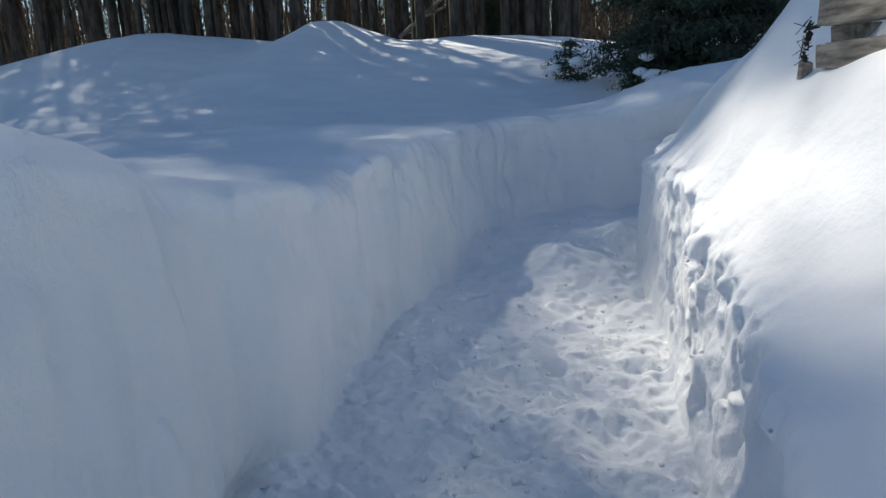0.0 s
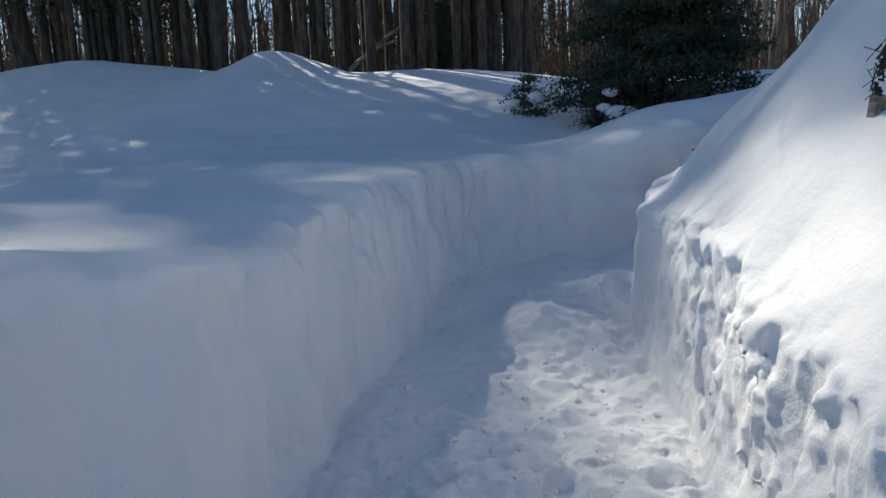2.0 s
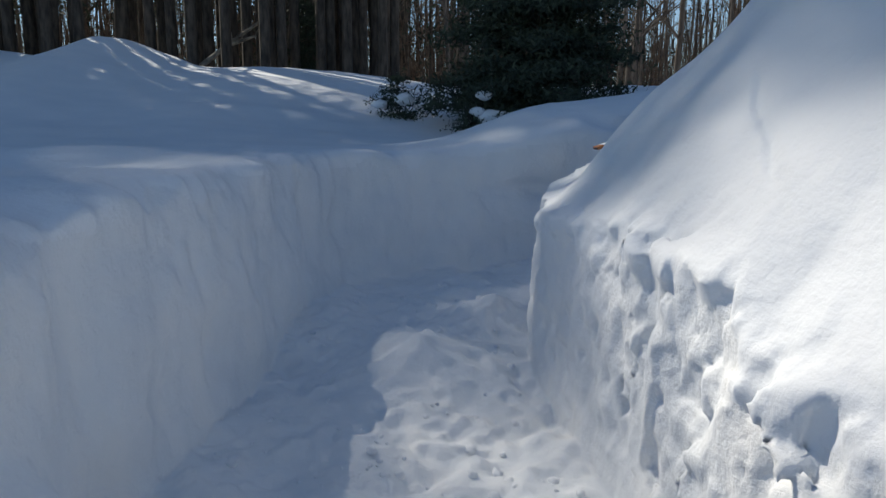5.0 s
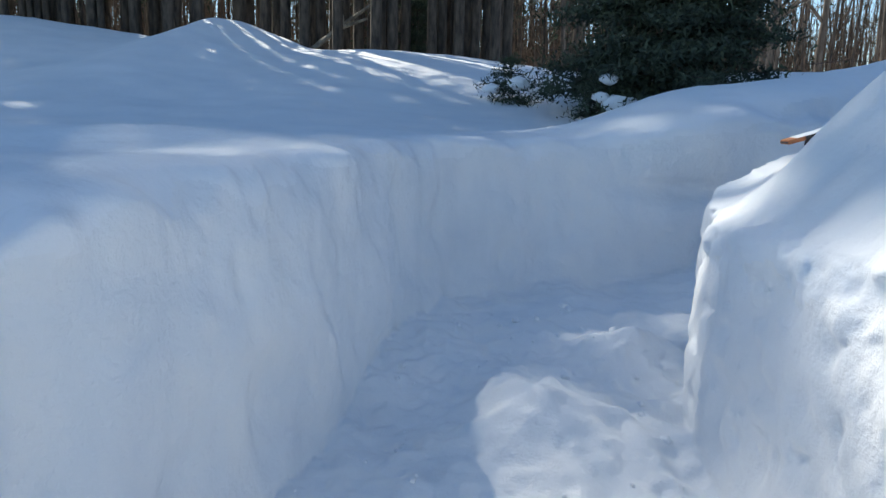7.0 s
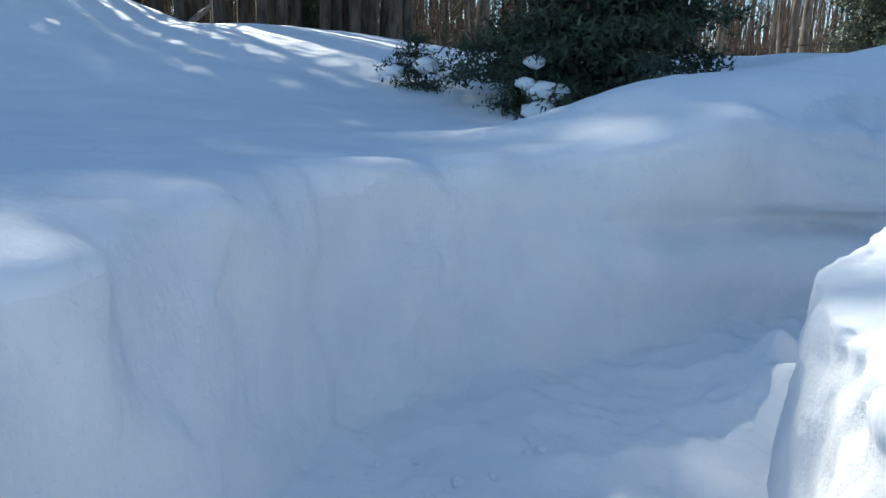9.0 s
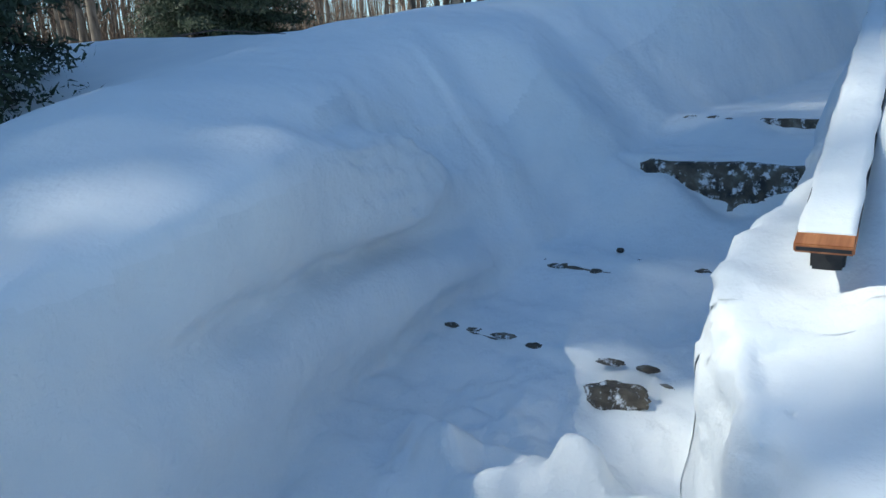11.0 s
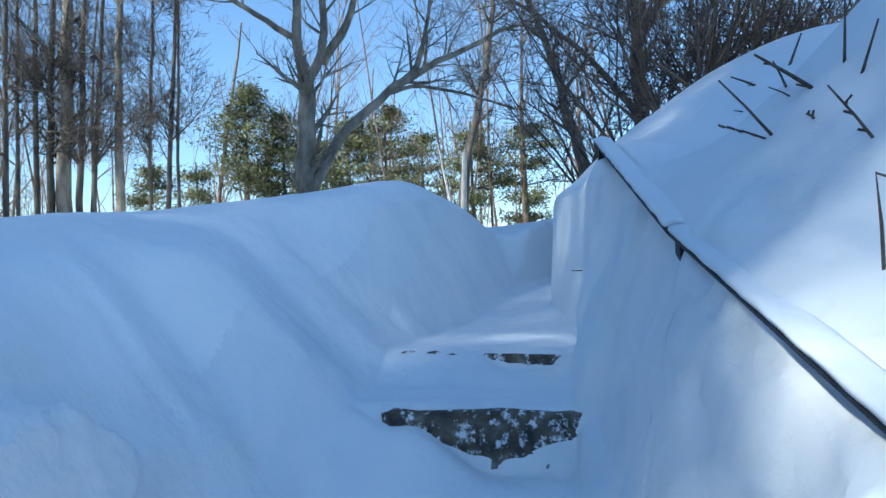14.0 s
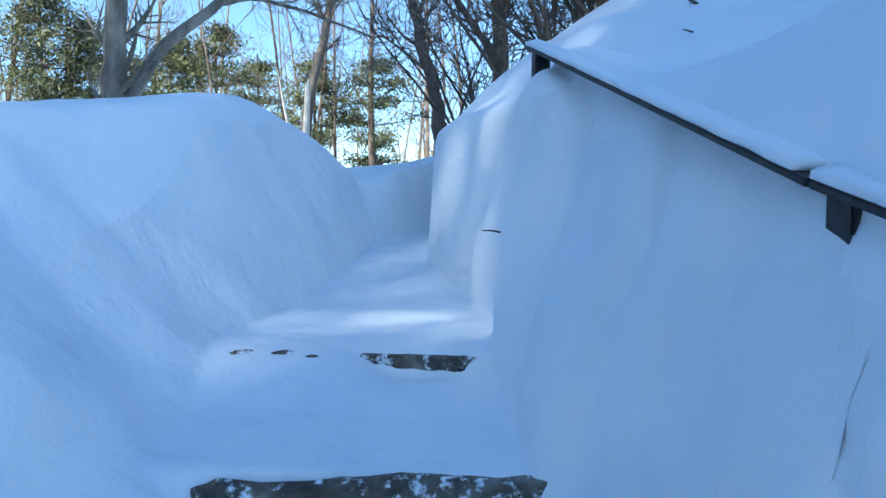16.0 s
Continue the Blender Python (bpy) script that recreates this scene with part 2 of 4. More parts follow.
# outline of the dug path: along its left side, then back along its right side
NORTH = [(-0.38, -4), (-0.40, 2.5), (-0.62, 2.85), (-0.62, 3.2), (-0.36, 3.45), (-0.30, 4.0), (-0.36, 4.35), (-0.24, 4.7), (-0.27, 5.2), (-0.13, 5.6), (0.08, 6.3), (0.38, 7.6), (0.75, 8.5), (1.4, 8.92), (2.4, 9.1), (3.3, 9.2),
         (4.0, 9.08), (4.8, 8.72), (5.5, 8.45), (6.6, 8.25), (7.6, 7.85), (8.6, 7.38), (9.5, 6.9), (10.2, 6.2), (10.4, 5.5)]
SOUTH = [(9.5, 5.4), (9.15, 6.2), (8.6, 6.7), (8.0, 6.74), (7.3, 6.72), (6.7, 6.82), (6.3, 7.05), (5.8, 7.2), (5.2, 7.37), (4.0, 7.60), (3.0, 7.60), (2.45, 7.67), (2.12, 7.5), (1.85, 6.9), (1.72, 6.45), (1.66, 5.6),
         (1.61, 4.9), (1.47, 4.1), (1.35, 3.1), (1.18, 2.0), (1.05, 1.2), (0.95, -4)]


def path_distance(x, y):
    """Signed distance to the outline, negative on the path."""
    poly = np.array(NORTH + SOUTH)
    best, inside = np.full(x.shape, 1e9), np.zeros(x.shape, bool)
    for (ax, ay), (bx, by) in zip(poly, np.roll(poly, -1, 0)):
        ex, ey = bx - ax, by - ay
        h = np.clip(((x - ax) * ex + (y - ay) * ey) / (ex * ex + ey * ey), 0, 1)
        best = np.minimum(best, np.hypot(x - ax - h * ex, y - ay - h * ey))
        cut = ((ay > y) != (by > y)) & (x < (bx - ax) * (y - ay) / (by - ay + 1e-12) + ax)
        inside ^= cut
    return np.where(inside, -best, best)


def path_floor(x, y):
    f = -0.02 - 0.31 * step01(1.0, 3.6, y) * (1 - 0.45 * step01(6.6, 7.6, y)) * (1 - step01(2.2, 3.4, x))
    # a heap of shovelled snow: steep on one flank, a long tail on the other
    mx, my = x - 1.05, y - 6.58
    r = np.hypot(np.where(mx < 0, mx / 0.36, mx / 0.46), np.where(my < 0, my / 0.34, my / 0.42))
    f = f + 0.26 * np.exp(-r ** 1.7) * (1 + 0.12 * vnoise(x * 7, y * 7, x * 0 + 8)) + 0.035 * np.exp(-r) * vnoise(x * 12, y * 12, x * 0 + 4)
    f = f + 0.13 * blob(x, y, 1.78, 7.42, 0.16, 0.12)
    run = x - 0.3 * (y - 8.3)     # the steps lie askew to the walls
    fill = 0.7 * step01(7.75, 8.2, y) + 0.3 * step01(8.3, 8.5, y)
    f = f + 0.09 * step01(3.2, 3.62, run) + 0.07 * step01(3.6, 3.66, run)
    f = f + 0.12 * step01(4.1, 4.46, run) + 0.06 * step01(4.44, 4.5, run)
    f = f + (0.13 + 0.32 * fill) * step01(4.75, 5.3, run) + (0.32 - 0.32 * fill) * step01(5.33, 5.39, run)
    f = f + (0.05 + 0.10 * step01(7.5, 7.75, y)) * step01(5.9, 6.33, run) + (0.11 - 0.10 * step01(7.5, 7.75, y)) * step01(6.34, 6.4, run)
    f = f + 0.2 * soft(run - 8.2, 0.3) - 0.2 * soft(run - 10.2, 0.3)
    return f


def solid(x, y, z):
    """Negative inside the snow."""
    d, top, floor = path_distance(x[:, :, 0], y[:, :, 0]), snow_top(x[:, :, 0], y[:, :, 0]), path_floor(x[:, :, 0], y[:, :, 0])
    xx, yy = x[:, :, 0], y[:, :, 0]
    calm = (1 - 0.75 * step01(3.2, 3.8, xx)) * (1 - 0.8 * blob(xx, yy, 1.05, 6.58, 0.3, 0.3))
    floor = floor + calm * (0.05 * vnoise(xx * 3.1, yy * 3.1, xx * 0 + 1.7) + 0.03 * vnoise(xx * 8, yy * 8, xx * 0 + 5.2) + 0.022 * vnoise(xx * 17, yy * 17, xx * 0 + 2.2))
    floor = floor + 0.26 * np.exp(-((xx - 2.80 - 0.25 * (yy - 8.2) ** 2) / 0.15) ** 2) * step01(7.5, 7.8, yy) * (1 - step01(8.65, 8.85, yy)) * (0.7 + 0.5 * vnoise(xx * 6, yy * 6, xx * 0))
    tread = (1 - step01(4.4, 5.6, yy)) * step01(0.5, 1.4, yy)
    floor = floor + tread * (0.35 * facets(xx.ravel(), yy.ravel(), xx.ravel() * 0, 0.13).reshape(xx.shape) + 0.3 * facets(xx.ravel() + 7, yy.ravel(), xx.ravel() * 0, 0.06).reshape(xx.shape)
                             + 0.012 * vnoise(xx * 31, yy * 31, xx * 0))
    # the walls lean back: more on the sunlit side of the first stretch
    east = step01(0.4, 0.9, xx) * (1 - step01(7.4, 7.9, yy)) * (1 - step01(2.6, 3.2, xx))
    lean = 0.10 - 0.06 * east * step01(4.3, 4.9, yy) + 0.9 * step01(2.6, 6.4, xx) * (1 - 0.62 * step01(6.6, 7.8, xx)) * step01(7.8 - 1.2 * step01(7, 8.5, xx), 8.3 - 1.2 * step01(7, 8.5, xx), yy) + (0.2 - 0.2 * step01(5.5, 6.3, xx) - 0.06 * step01(6.8, 7.6, xx)) * step01(2.6, 3.4, xx) * (1 - step01(7.8 - 1.2 * step01(7, 8.5, xx), 8.2 - 1.2 * step01(7, 8.5, xx), yy))
    d, top, floor, lean = d[:, :, None], top[:, :, None], floor[:, :, None], lean[:, :, None]
    rise = np.clip(z - floor, 0, None)
    over, dug = z - top, -np.maximum(d - lean * rise, floor - z)
    k = (0.16 - 0.13 * east)[:, :, None]
    f = np.maximum(over, dug) + np.clip(k - np.abs(over - dug), 0, None) ** 2 / (4 * k)
    near = np.abs(f) < 0.22
    px, py, pz = x[near], y[near], z[near]
    dd = np.broadcast_to(d, f.shape)[near]
    ff = np.broadcast_to(floor, f.shape)[near]
    ea = np.broadcast_to(east[:, :, None], f.shape)[near]
    tt = np.broadcast_to(top, f.shape)[near]
    wall = np.exp(-((dd - 0.08) / (0.21 - 0.08 * ea)) ** 2) * step01(0.02, 0.2, pz - ff) * step01(0.0, 0.15 - 0.07 * ea, tt - pz + 0.08 * (1 - ea) + 0.03 * ea)
    n = 0.07 * vnoise(px * 1.1 + 9, py * 1.1, pz * 0.5) + 0.05 * vnoise(px * 2.4, py * 2.4, pz * 0.8) + 0.03 * vnoise(px * 6, py * 6, pz * 2.2 + 4) + 0.06 * vnoise(px * 3.4, py * 3.4, pz * 3.4 + 2)
    n = n * (1 - 0.6 * ea)
    n = n + 0.010 * vnoise(px * 13, py * 13, pz * 9) + (0.006 + 0.02 * ea) * vnoise(px * 11 + 3, py * 11, pz * 11)
    fold = np.abs(vnoise(px * 1.7 + 20, py * 1.7, pz * 0.4)) + 0.8 * np.abs(vnoise(px * 4.3, py * 4.3 + 7, pz * 0.9))
    n = n + (1 - ea) * (1 - step01(3.4, 4.6, px)) * (0.10 - 0.33 * fold) * (1 - 0.97 * step01(3.5, 4.5, py))
    n = n + ea * 0.02 * np.tanh(3 * vnoise(px * 2.6, py * 2.6, pz * 2.6)) + ea * 0.012 * vnoise(px * 14, py * 14, pz * 14)
    chop = step01(2.3, 2.8, px) * (1 - step01(5.2, 5.8, px)) * (1 - step01(7.75, 8.0, py))
    n = n * (1 - 0.75 * step01(5.2, 6.4, px))
    on = chop > 0.02
    cut = np.zeros(len(px), np.float32)
    cut[on] = facets(px[on], py[on], pz[on] * 0.8, 0.24) + 0.6 * facets(px[on], py[on] + 3, pz[on], 0.10)
    n = n + chop * (0.15 * cut + 0.02 * np.tanh(3 * vnoise(px * 3.1, py * 3.1, pz * 3.1)) + 0.006 * vnoise(px * 30, py * 30, pz * 30))
    # broken crust: thin plates, holes and knife-cut facets along the sunny lip
    rough = 1 - 0.8 * step01(5.0, 5.5, py) * (1 - step01(0.4, 0.55, pz))
    on = (ea > 0.02) & (wall > 0.02)
    plate = np.zeros(len(px), np.float32)
    plate[on] = 0.36 * facets(px[on] * 1.3, py[on] * 0.8, pz[on] * 0.6, 0.22) + 0.3 * facets(px[on] + 4, py[on], pz[on] * 0.7, 0.09)
    n = n + ea * rough * (plate + 0.007 * vnoise(px * 24, py * 24, pz * 24) + 0.005 * vnoise(px * 47, py * 47, pz * 47))
    # the wall opposite the steps bulges out above a crease
    bulge = step01(2.0, 3.0, px) * (1 - step01(3.7, 4.9, px)) * step01(8.4, 8.8, py)
    n = n - bulge * (0.32 * np.exp(-((pz - 0.88) / 0.24) ** 2) * (1 + 0.5 * vnoise(px * 2.3, py * 2.3, pz * 1.5)) - 0.14 * np.exp(-((pz - 0.54) / 0.08) ** 2) + 0.20 * np.exp(-((pz - 0.3) / 0.17) ** 2))
    flaky = step01(2.2, 2.6, px) * (1 - step01(3.9, 4.6, px)) * step01(6.5, 6.9, py) * (1 - step01(7.9, 8.1, py))
    f[near] += (1 - wall) * flaky * (0.022 * np.tanh(4 * vnoise(px * 5, py * 5, pz * 5)) + 0.012 * np.tanh(4 * vnoise(px * 12, py * 12, pz * 12)))
    # a crack runs up the sunny slope
    cx = np.interp(py, (4.5, 4.75, 5.0, 5.2), (1.82, 1.96, 2.08, 2.2)) + 0.012 * vnoise(py * 14, py * 3, py * 0)
    crack = np.exp(-((px - cx) / 0.016) ** 2) * step01(4.45, 4.7, py) * (1 - step01(5.15, 5.3, py))
    f[near] += 0.028 * crack + 0.010 * step01(0, 0.05, px - cx) * (1 - step01(0.05, 0.4, px - cx)) * step01(4.5, 4.8, py) * (1 - step01(5.1, 5.4, py))
    # wind-crusted grain of the sunny bank close to the lip
    f[near] += ea * (1 - wall) * (0.006 * np.tanh(4 * vnoise(px * 6, py * 6, pz * 6)) + 0.003 * vnoise(px * 26, py * 26, pz * 26)) * (1 - step01(0.2, 0.5, dd))
    f[near] += wall * n + (1 - wall) * 0.006 * vnoise(px * 9, py * 9, pz * 9)
    return f


def surface(lo, hi, h):
    """Smooth skin of the snow inside a box whose corners lie on multiples of h."""
    ax = [np.arange(round(a / h), round(b / h) + 1, dtype=np.float32) * np.float32(h) for a, b in zip(lo, hi)]
    nx, ny, nz = (len(a) for a in ax)
    x, y, z = np.meshgrid(*ax, indexing="ij", sparse=False)
    f = solid(x, y, z)
    s = f < 0
    cnt = np.zeros((nx - 1, ny - 1, nz - 1), np.int8)
    for i in (0, 1):
        for j in (0, 1):
            for k in (0, 1):
                cnt += s[i:nx - 1 + i, j:ny - 1 + j, k:nz - 1 + k]
    act = (cnt > 0) & (cnt < 8)
    ci, cj, ck = np.nonzero(act)
    acc, num = np.zeros((len(ci), 3)), np.zeros(len(ci))
    corner = [(i, j, k) for i in (0, 1) for j in (0, 1) for k in (0, 1)]
    for a in corner:
        for b in corner:
            if a < b and sum(abs(p - q) for p, q in zip(a, b)) == 1:
                fa, fb = f[ci + a[0], cj + a[1], ck + a[2]], f[ci + b[0], cj + b[1], ck + b[2]]
                m = (fa < 0) != (fb < 0)
                t = np.where(m, fa / np.where(m, fa - fb, 1), 0)
                for c in range(3):
                    acc[:, c] += m * (a[c] + t * (b[c] - a[c]))
                num += m
    p = (np.stack([ci, cj, ck], 1) + acc / num[:, None]) * h + [ax[0][0], ax[1][0], ax[2][0]]
    idx = np.full(act.shape, -1, np.int32)
    idx[ci, cj, ck] = np.arange(len(ci))
    quads = []
    for c in range(3):
        o1, o2 = (c + 1) % 3, (c + 2) % 3
        lo_s, hi_s = [slice(None)] * 3, [slice(None)] * 3
        lo_s[c], hi_s[c] = slice(0, -1), slice(1, None)
        ch = s[tuple(lo_s)] != s[tuple(hi_s)]
        e = np.stack(np.nonzero(ch), 1)
        e = e[(e[:, o1] > 0) & (e[:, o2] > 0) & (e[:, o1] < (nx, ny, nz)[o1] - 1) & (e[:, o2] < (nx, ny, nz)[o2] - 1)]
        flip = ~s[e[:, 0], e[:, 1], e[:, 2]]
        q = []
        for d1, d2 in ((0, 0), (-1, 0), (-1, -1), (0, -1)):
            g = e.copy()
            g[:, o1] += d1
            g[:, o2] += d2
            q.append(idx[g[:, 0], g[:, 1], g[:, 2]])
        q = np.stack(q, 1)
        q[flip] = q[flip][:, ::-1]
        quads.append(q)
    return p, np.concatenate(quads)


BOX = ((-2.975, -0.98, -0.525), (11.9, 11.2, 3.01))


FINE = (((-0.49, 0.98, -0.525), (2.45, 7.7, 1.61)), ((2.45, 6.65, -0.525), (4.2, 8.75, 1.75)))


def build_ground():
    va, qa = surface(*BOX, 0.035)
    # finer skin where the camera passes close to broken snow
    for lo, hi in FINE:
        c = va[qa]
        keep = ~((c > np.array(lo) + 0.03) & (c < np.array(hi) - 0.03)).all((1, 2))
        vf, qf = surface(lo, hi, 0.0175)
        qa = np.concatenate([qa[keep], qf + len(va)])
        va = np.concatenate([va, vf])

    def lines(fine_lo, fine_hi, lo, hi):
        core = list(np.arange(fine_lo, fine_hi + 0.01, 0.2))
        step, p = 0.25, fine_hi
        while p < hi:
            p += step
            step *= 1.12
            core.append(p)
        step, p = 0.25, fine_lo
        while p > lo:
            p -= step
            step *= 1.12
            core.insert(0, p)
        return np.array(core)

    gx, gy = lines(-8, 18, -400, 400), lines(-6, 36, -300, 500)
    x, y = np.meshgrid(gx, gy, indexing="ij")
    z = snow_top(x, y)
    d = path_distance(x, y)
    z = np.where((d < 0.0) & (y < 0), path_floor(x, y), z)
    (x0, y0, _), (x1, y1, z1) = BOX
    inside = (x > x0 + 0.05) & (x < x1 - 0.05) & (y > y0 + 0.05) & (y < y1 - 0.05) & (z < z1 - 0.15)
    near = (x > x0 - 0.1) & (x < x1 + 0.1) & (y > y0 - 0.1) & (y < y1 + 0.1)
    z = z - 0.02 * near
    n, m = x.shape
    i, j = np.meshgrid(np.arange(n - 1), np.arange(m - 1), indexing="ij")
    q = np.stack([i * m + j, (i + 1) * m + j, (i + 1) * m + j + 1, i * m + j + 1], -1).reshape(-1, 4)
    hole = inside.ravel()[q].all(1)
    q = q[~hole]
    vo = np.stack([x, y, z], -1).reshape(-1, 3)
    v = np.concatenate([va, vo])
    f = np.concatenate([qa, q + len(va)])
    ob = mesh_ob("ground", v, f, SNOW)
    ob.data.materials.append(DUG)
    c = va[qa].mean(1)
    dug = (path_distance(c[:, 0], c[:, 1]) < 0.5) & (c[:, 2] < snow_top(c[:, 0], c[:, 1]) - 0.10 - 0.09 * vnoise(c[:, 0] * 5, c[:, 1] * 5, c[:, 2] * 5))
    slot = np.zeros(len(f), np.int32)
    slot[:len(qa)] = dug
    ob.data.polygons.foreach_set("material_index", slot)
    return ob


ground = build_ground()
tagged(ground, "deep white snow cover with a shovelled path between tall walls", "snow", kind="structure")


def height(x, y):
    return float(snow_top(np.array([float(x)]), np.array([float(y)]))[0])


# ---------------------------------------------------------------- trees
def limb(rng, tubes, p, d, length, r, level, sides, up=0.25, kids=5, min_r=0.004, spread=0.9):
    k = 5 if level else 8
    pts, rad = [np.array(p)], [r]
    d = np.array(d) / np.linalg.norm(d)
    for i in range(k):
        d = d + rng.normal(0, 0.10 if level else 0.035, 3) + np.array([0, 0, up * (0.12 if level else 0.02)])
        d /= np.linalg.norm(d)
        pts.append(pts[-1] + d * length / k)
        rad.append(max(min_r, r * (1 - (0.8 if level else 0.72) * (i + 1) / k)))
    tubes.add(pts, rad, sides)
    return pts, rad, d


def bare_tree(rng, tubes, base, tall, r, levels=3, kids=(9, 5, 4), low=0.35, lean=(0, 0), fork=False):
    pts, rad, d = limb(rng, tubes, base, (lean[0], lean[1], 1), tall, r, 0, 7)

    def grow(pts, rad, level, length):
        if level > levels:
            return
        for i in range(kids[level - 1]):
            u = (low + (0.97 - low) * rng.rand()) if level == 1 else 0.2 + 0.78 * rng.rand()
            q = u * (len(pts) - 1)
            a = min(int(q), len(pts) - 2)
            p = pts[a] + (pts[a + 1] - pts[a]) * (q - a)
            axis = pts[a + 1] - pts[a]
            axis /= np.linalg.norm(axis)
            side = rng.normal(0, 1, 3)
            side -= axis * side.dot(axis)
            side /= np.linalg.norm(side)
            w = 0.55 + 0.5 * rng.rand()
            dd = axis * (1 - 0.35 * w) + side * w * 0.9
            ln = length * (0.55 + 0.6 * rng.rand()) * (1.15 - 0.6 * u)
            rr = max(0.005, rad[a] * (0.35 + 0.2 * rng.rand()))
            pp, rd, _ = limb(rng, tubes, p, dd, ln, rr, level, 5 if level == 1 else 4 if level == 2 else 3, 0.5)
            grow(pp, rd, level + 1, ln * 0.55)

    grow(pts, rad, 1, tall * 0.34)
    return pts


def needles(rng, centres, n, size, flat=0.5):
    """Small pointed blades round each centre."""
    c = np.repeat(np.asarray(centres), n, axis=0)
    k = len(c)
    off = rng.normal(0, 1, (k, 3)) * size * [1, 1, flat]
    d = rng.normal(0, 1, (k, 3))
    d /= np.linalg.norm(d, axis=1)[:, None]
    s = np.cross(d, rng.normal(0, 1, (k, 3)))
    s /= np.linalg.norm(s, axis=1)[:, None] + 1e-9
    ln = size * (0.5 + rng.rand(k, 1) * 0.7)
    a = c + off
    v = np.stack([a - s * ln * 0.16, a + s * ln * 0.16, a + d * ln], 1).reshape(-1, 3)
    return v, np.arange(3 * k).reshape(-1, 3)


def conifer(name, rng, base, tall, radius, mat, bark, low=0.05, dens=1.0, tip=0.9, droop=-0.25, blade=0.09, label="", category="tree", ragged=0.3):
    t = Tubes()
    top = np.array(base) + [0, 0, tall]
    pts = [np.array(base) + (top - np.array(base)) * u for u in np.linspace(0, 1, 7)]
    t.add(pts, np.linspace(tall * 0.016, 0.012, 7), 6)
    cen = []
    levels = int(tall * 3.2 * dens)
    for i in range(levels):
        u = low + (1 - low) * (i + rng.rand()) / levels
        reach = radius * (1 - u) ** tip * (1 - ragged * rng.rand()) + 0.08
        for b in range(6):
            a = rng.rand() * 6.283
            rr = reach * (0.65 + 0.45 * rng.rand())
            p0 = np.array(base) + [0, 0, u * tall]
            p1 = p0 + [math.cos(a) * rr * 0.5, math.sin(a) * rr * 0.5, droop * rr * 0.35]
            p2 = p0 + [math.cos(a) * rr, math.sin(a) * rr, droop * rr * (0.6 + 0.5 * rng.rand())]
            t.add([p0, p1, p2], [0.012 + rr * 0.008, 0.008 + rr * 0.004, 0.004], 3)
            for q in np.linspace(0.25, 1, max(3, int(rr / 0.13))):
                w = 0.30 * rr * (1.1 - q)
                base_p = p0 + (p2 - p0) * q
                for sgn in (-1, 0, 1):
                    cen.append(base_p + np.array([-math.sin(a), math.cos(a), 0]) * w * sgn + rng.normal(0, 0.03, 3))
    v, f = needles(rng, cen, 8, blade, 0.5)
    root = new(name)
    root.location = base
    inv = Matrix.Translation(base).inverted()
    trunk = t.ob("trunk", bark, root)
    crown = mesh_ob("crown", v, f, mat, False, root)
    for o in (trunk, crown):
        o.matrix_parent_inverse = inv
    tagged(root, label, category)
    return root


def sub_branches(rng, tubes, pts, rad, count, length, levels, low=0.25):
    """Side branches along a limb, and finer ones on those."""
    if levels == 0:
        return
    pts = [np.array(p, float) for p in pts]
    for _ in range(count):
        u = low + (0.98 - low) * rng.rand()
        q = u * (len(pts) - 1)
        a = min(int(q), len(pts) - 2)
        p = pts[a] + (pts[a + 1] - pts[a]) * (q - a)
        axis = pts[a + 1] - pts[a]
        axis /= np.linalg.norm(axis)
        s = rng.normal(0, 1, 3)
        s -= axis * s.dot(axis)
        s /= np.linalg.norm(s)
        w = 0.5 + 0.6 * rng.rand()
        ln = length * (0.5 + 0.7 * rng.rand())
        rr = max(0.006, rad[a] * (0.25 + 0.25 * rng.rand()))
        pp, rd, _ = limb(rng, tubes, p, axis * (1 - 0.4 * w) + s * w, ln, rr, 1, 4, 0.5)
        sub_branches(rng, tubes, pp, rd, max(3, count * 2 // 3), ln * 0.55, levels - 1, 0.15)


def drawn_tree(name, lines, mat, seed, label, twigs=7, length=1.6, levels=3):
    """A tree from its main limbs: each a list of points with a first and a last radius."""
    r, root, fine_t = np.random.RandomState(seed), new(name), Tubes()
    twigs = int(twigs * 1.6)
    for n, (pts, r0, r1) in enumerate(lines):
        t = Tubes()
        pts = np.array(pts, float)
        if n == 0:
            pts = np.vstack([[pts[0, 0], pts[0, 1], min(pts[0, 2], height(pts[0, 0], pts[0, 1])) - 0.1], pts])
        k = np.linspace(0, len(pts) - 1, 3 * len(pts))
        fine = np.stack([np.interp(k, np.arange(len(pts)), pts[:, c]) for c in range(3)], 1)
        fine[1:-1] += r.normal(0, r0 * 0.15, (len(fine) - 2, 3))
        rad = np.linspace(r0, r1, len(fine))
        t.add(fine, rad, 8)
        t.ob("limb" if n else "trunk", mat, root)
        sub_branches(r, fine_t, list(fine), list(rad), twigs, length, levels, 0.4)
    tagged(fine_t.ob("branches", mat, root), kind="stuff")
    return tagged(root, label, "tree", "bare trees above the steps")


# ---------------------------------------------------------------- beyond the first stretch: spruce, ridge, woods
conifer("spruce_tree", np.random.RandomState(3), (4.75, 15.9, height(4.75, 15.9) - 0.25), 8.0, 2.25, SPRUCE, BARK_DARK, low=0.0, dens=2.6,
        tip=0.55, droop=-0.15, blade=0.14, ragged=0.25, label="dark green spruce with low boughs in deep snow")


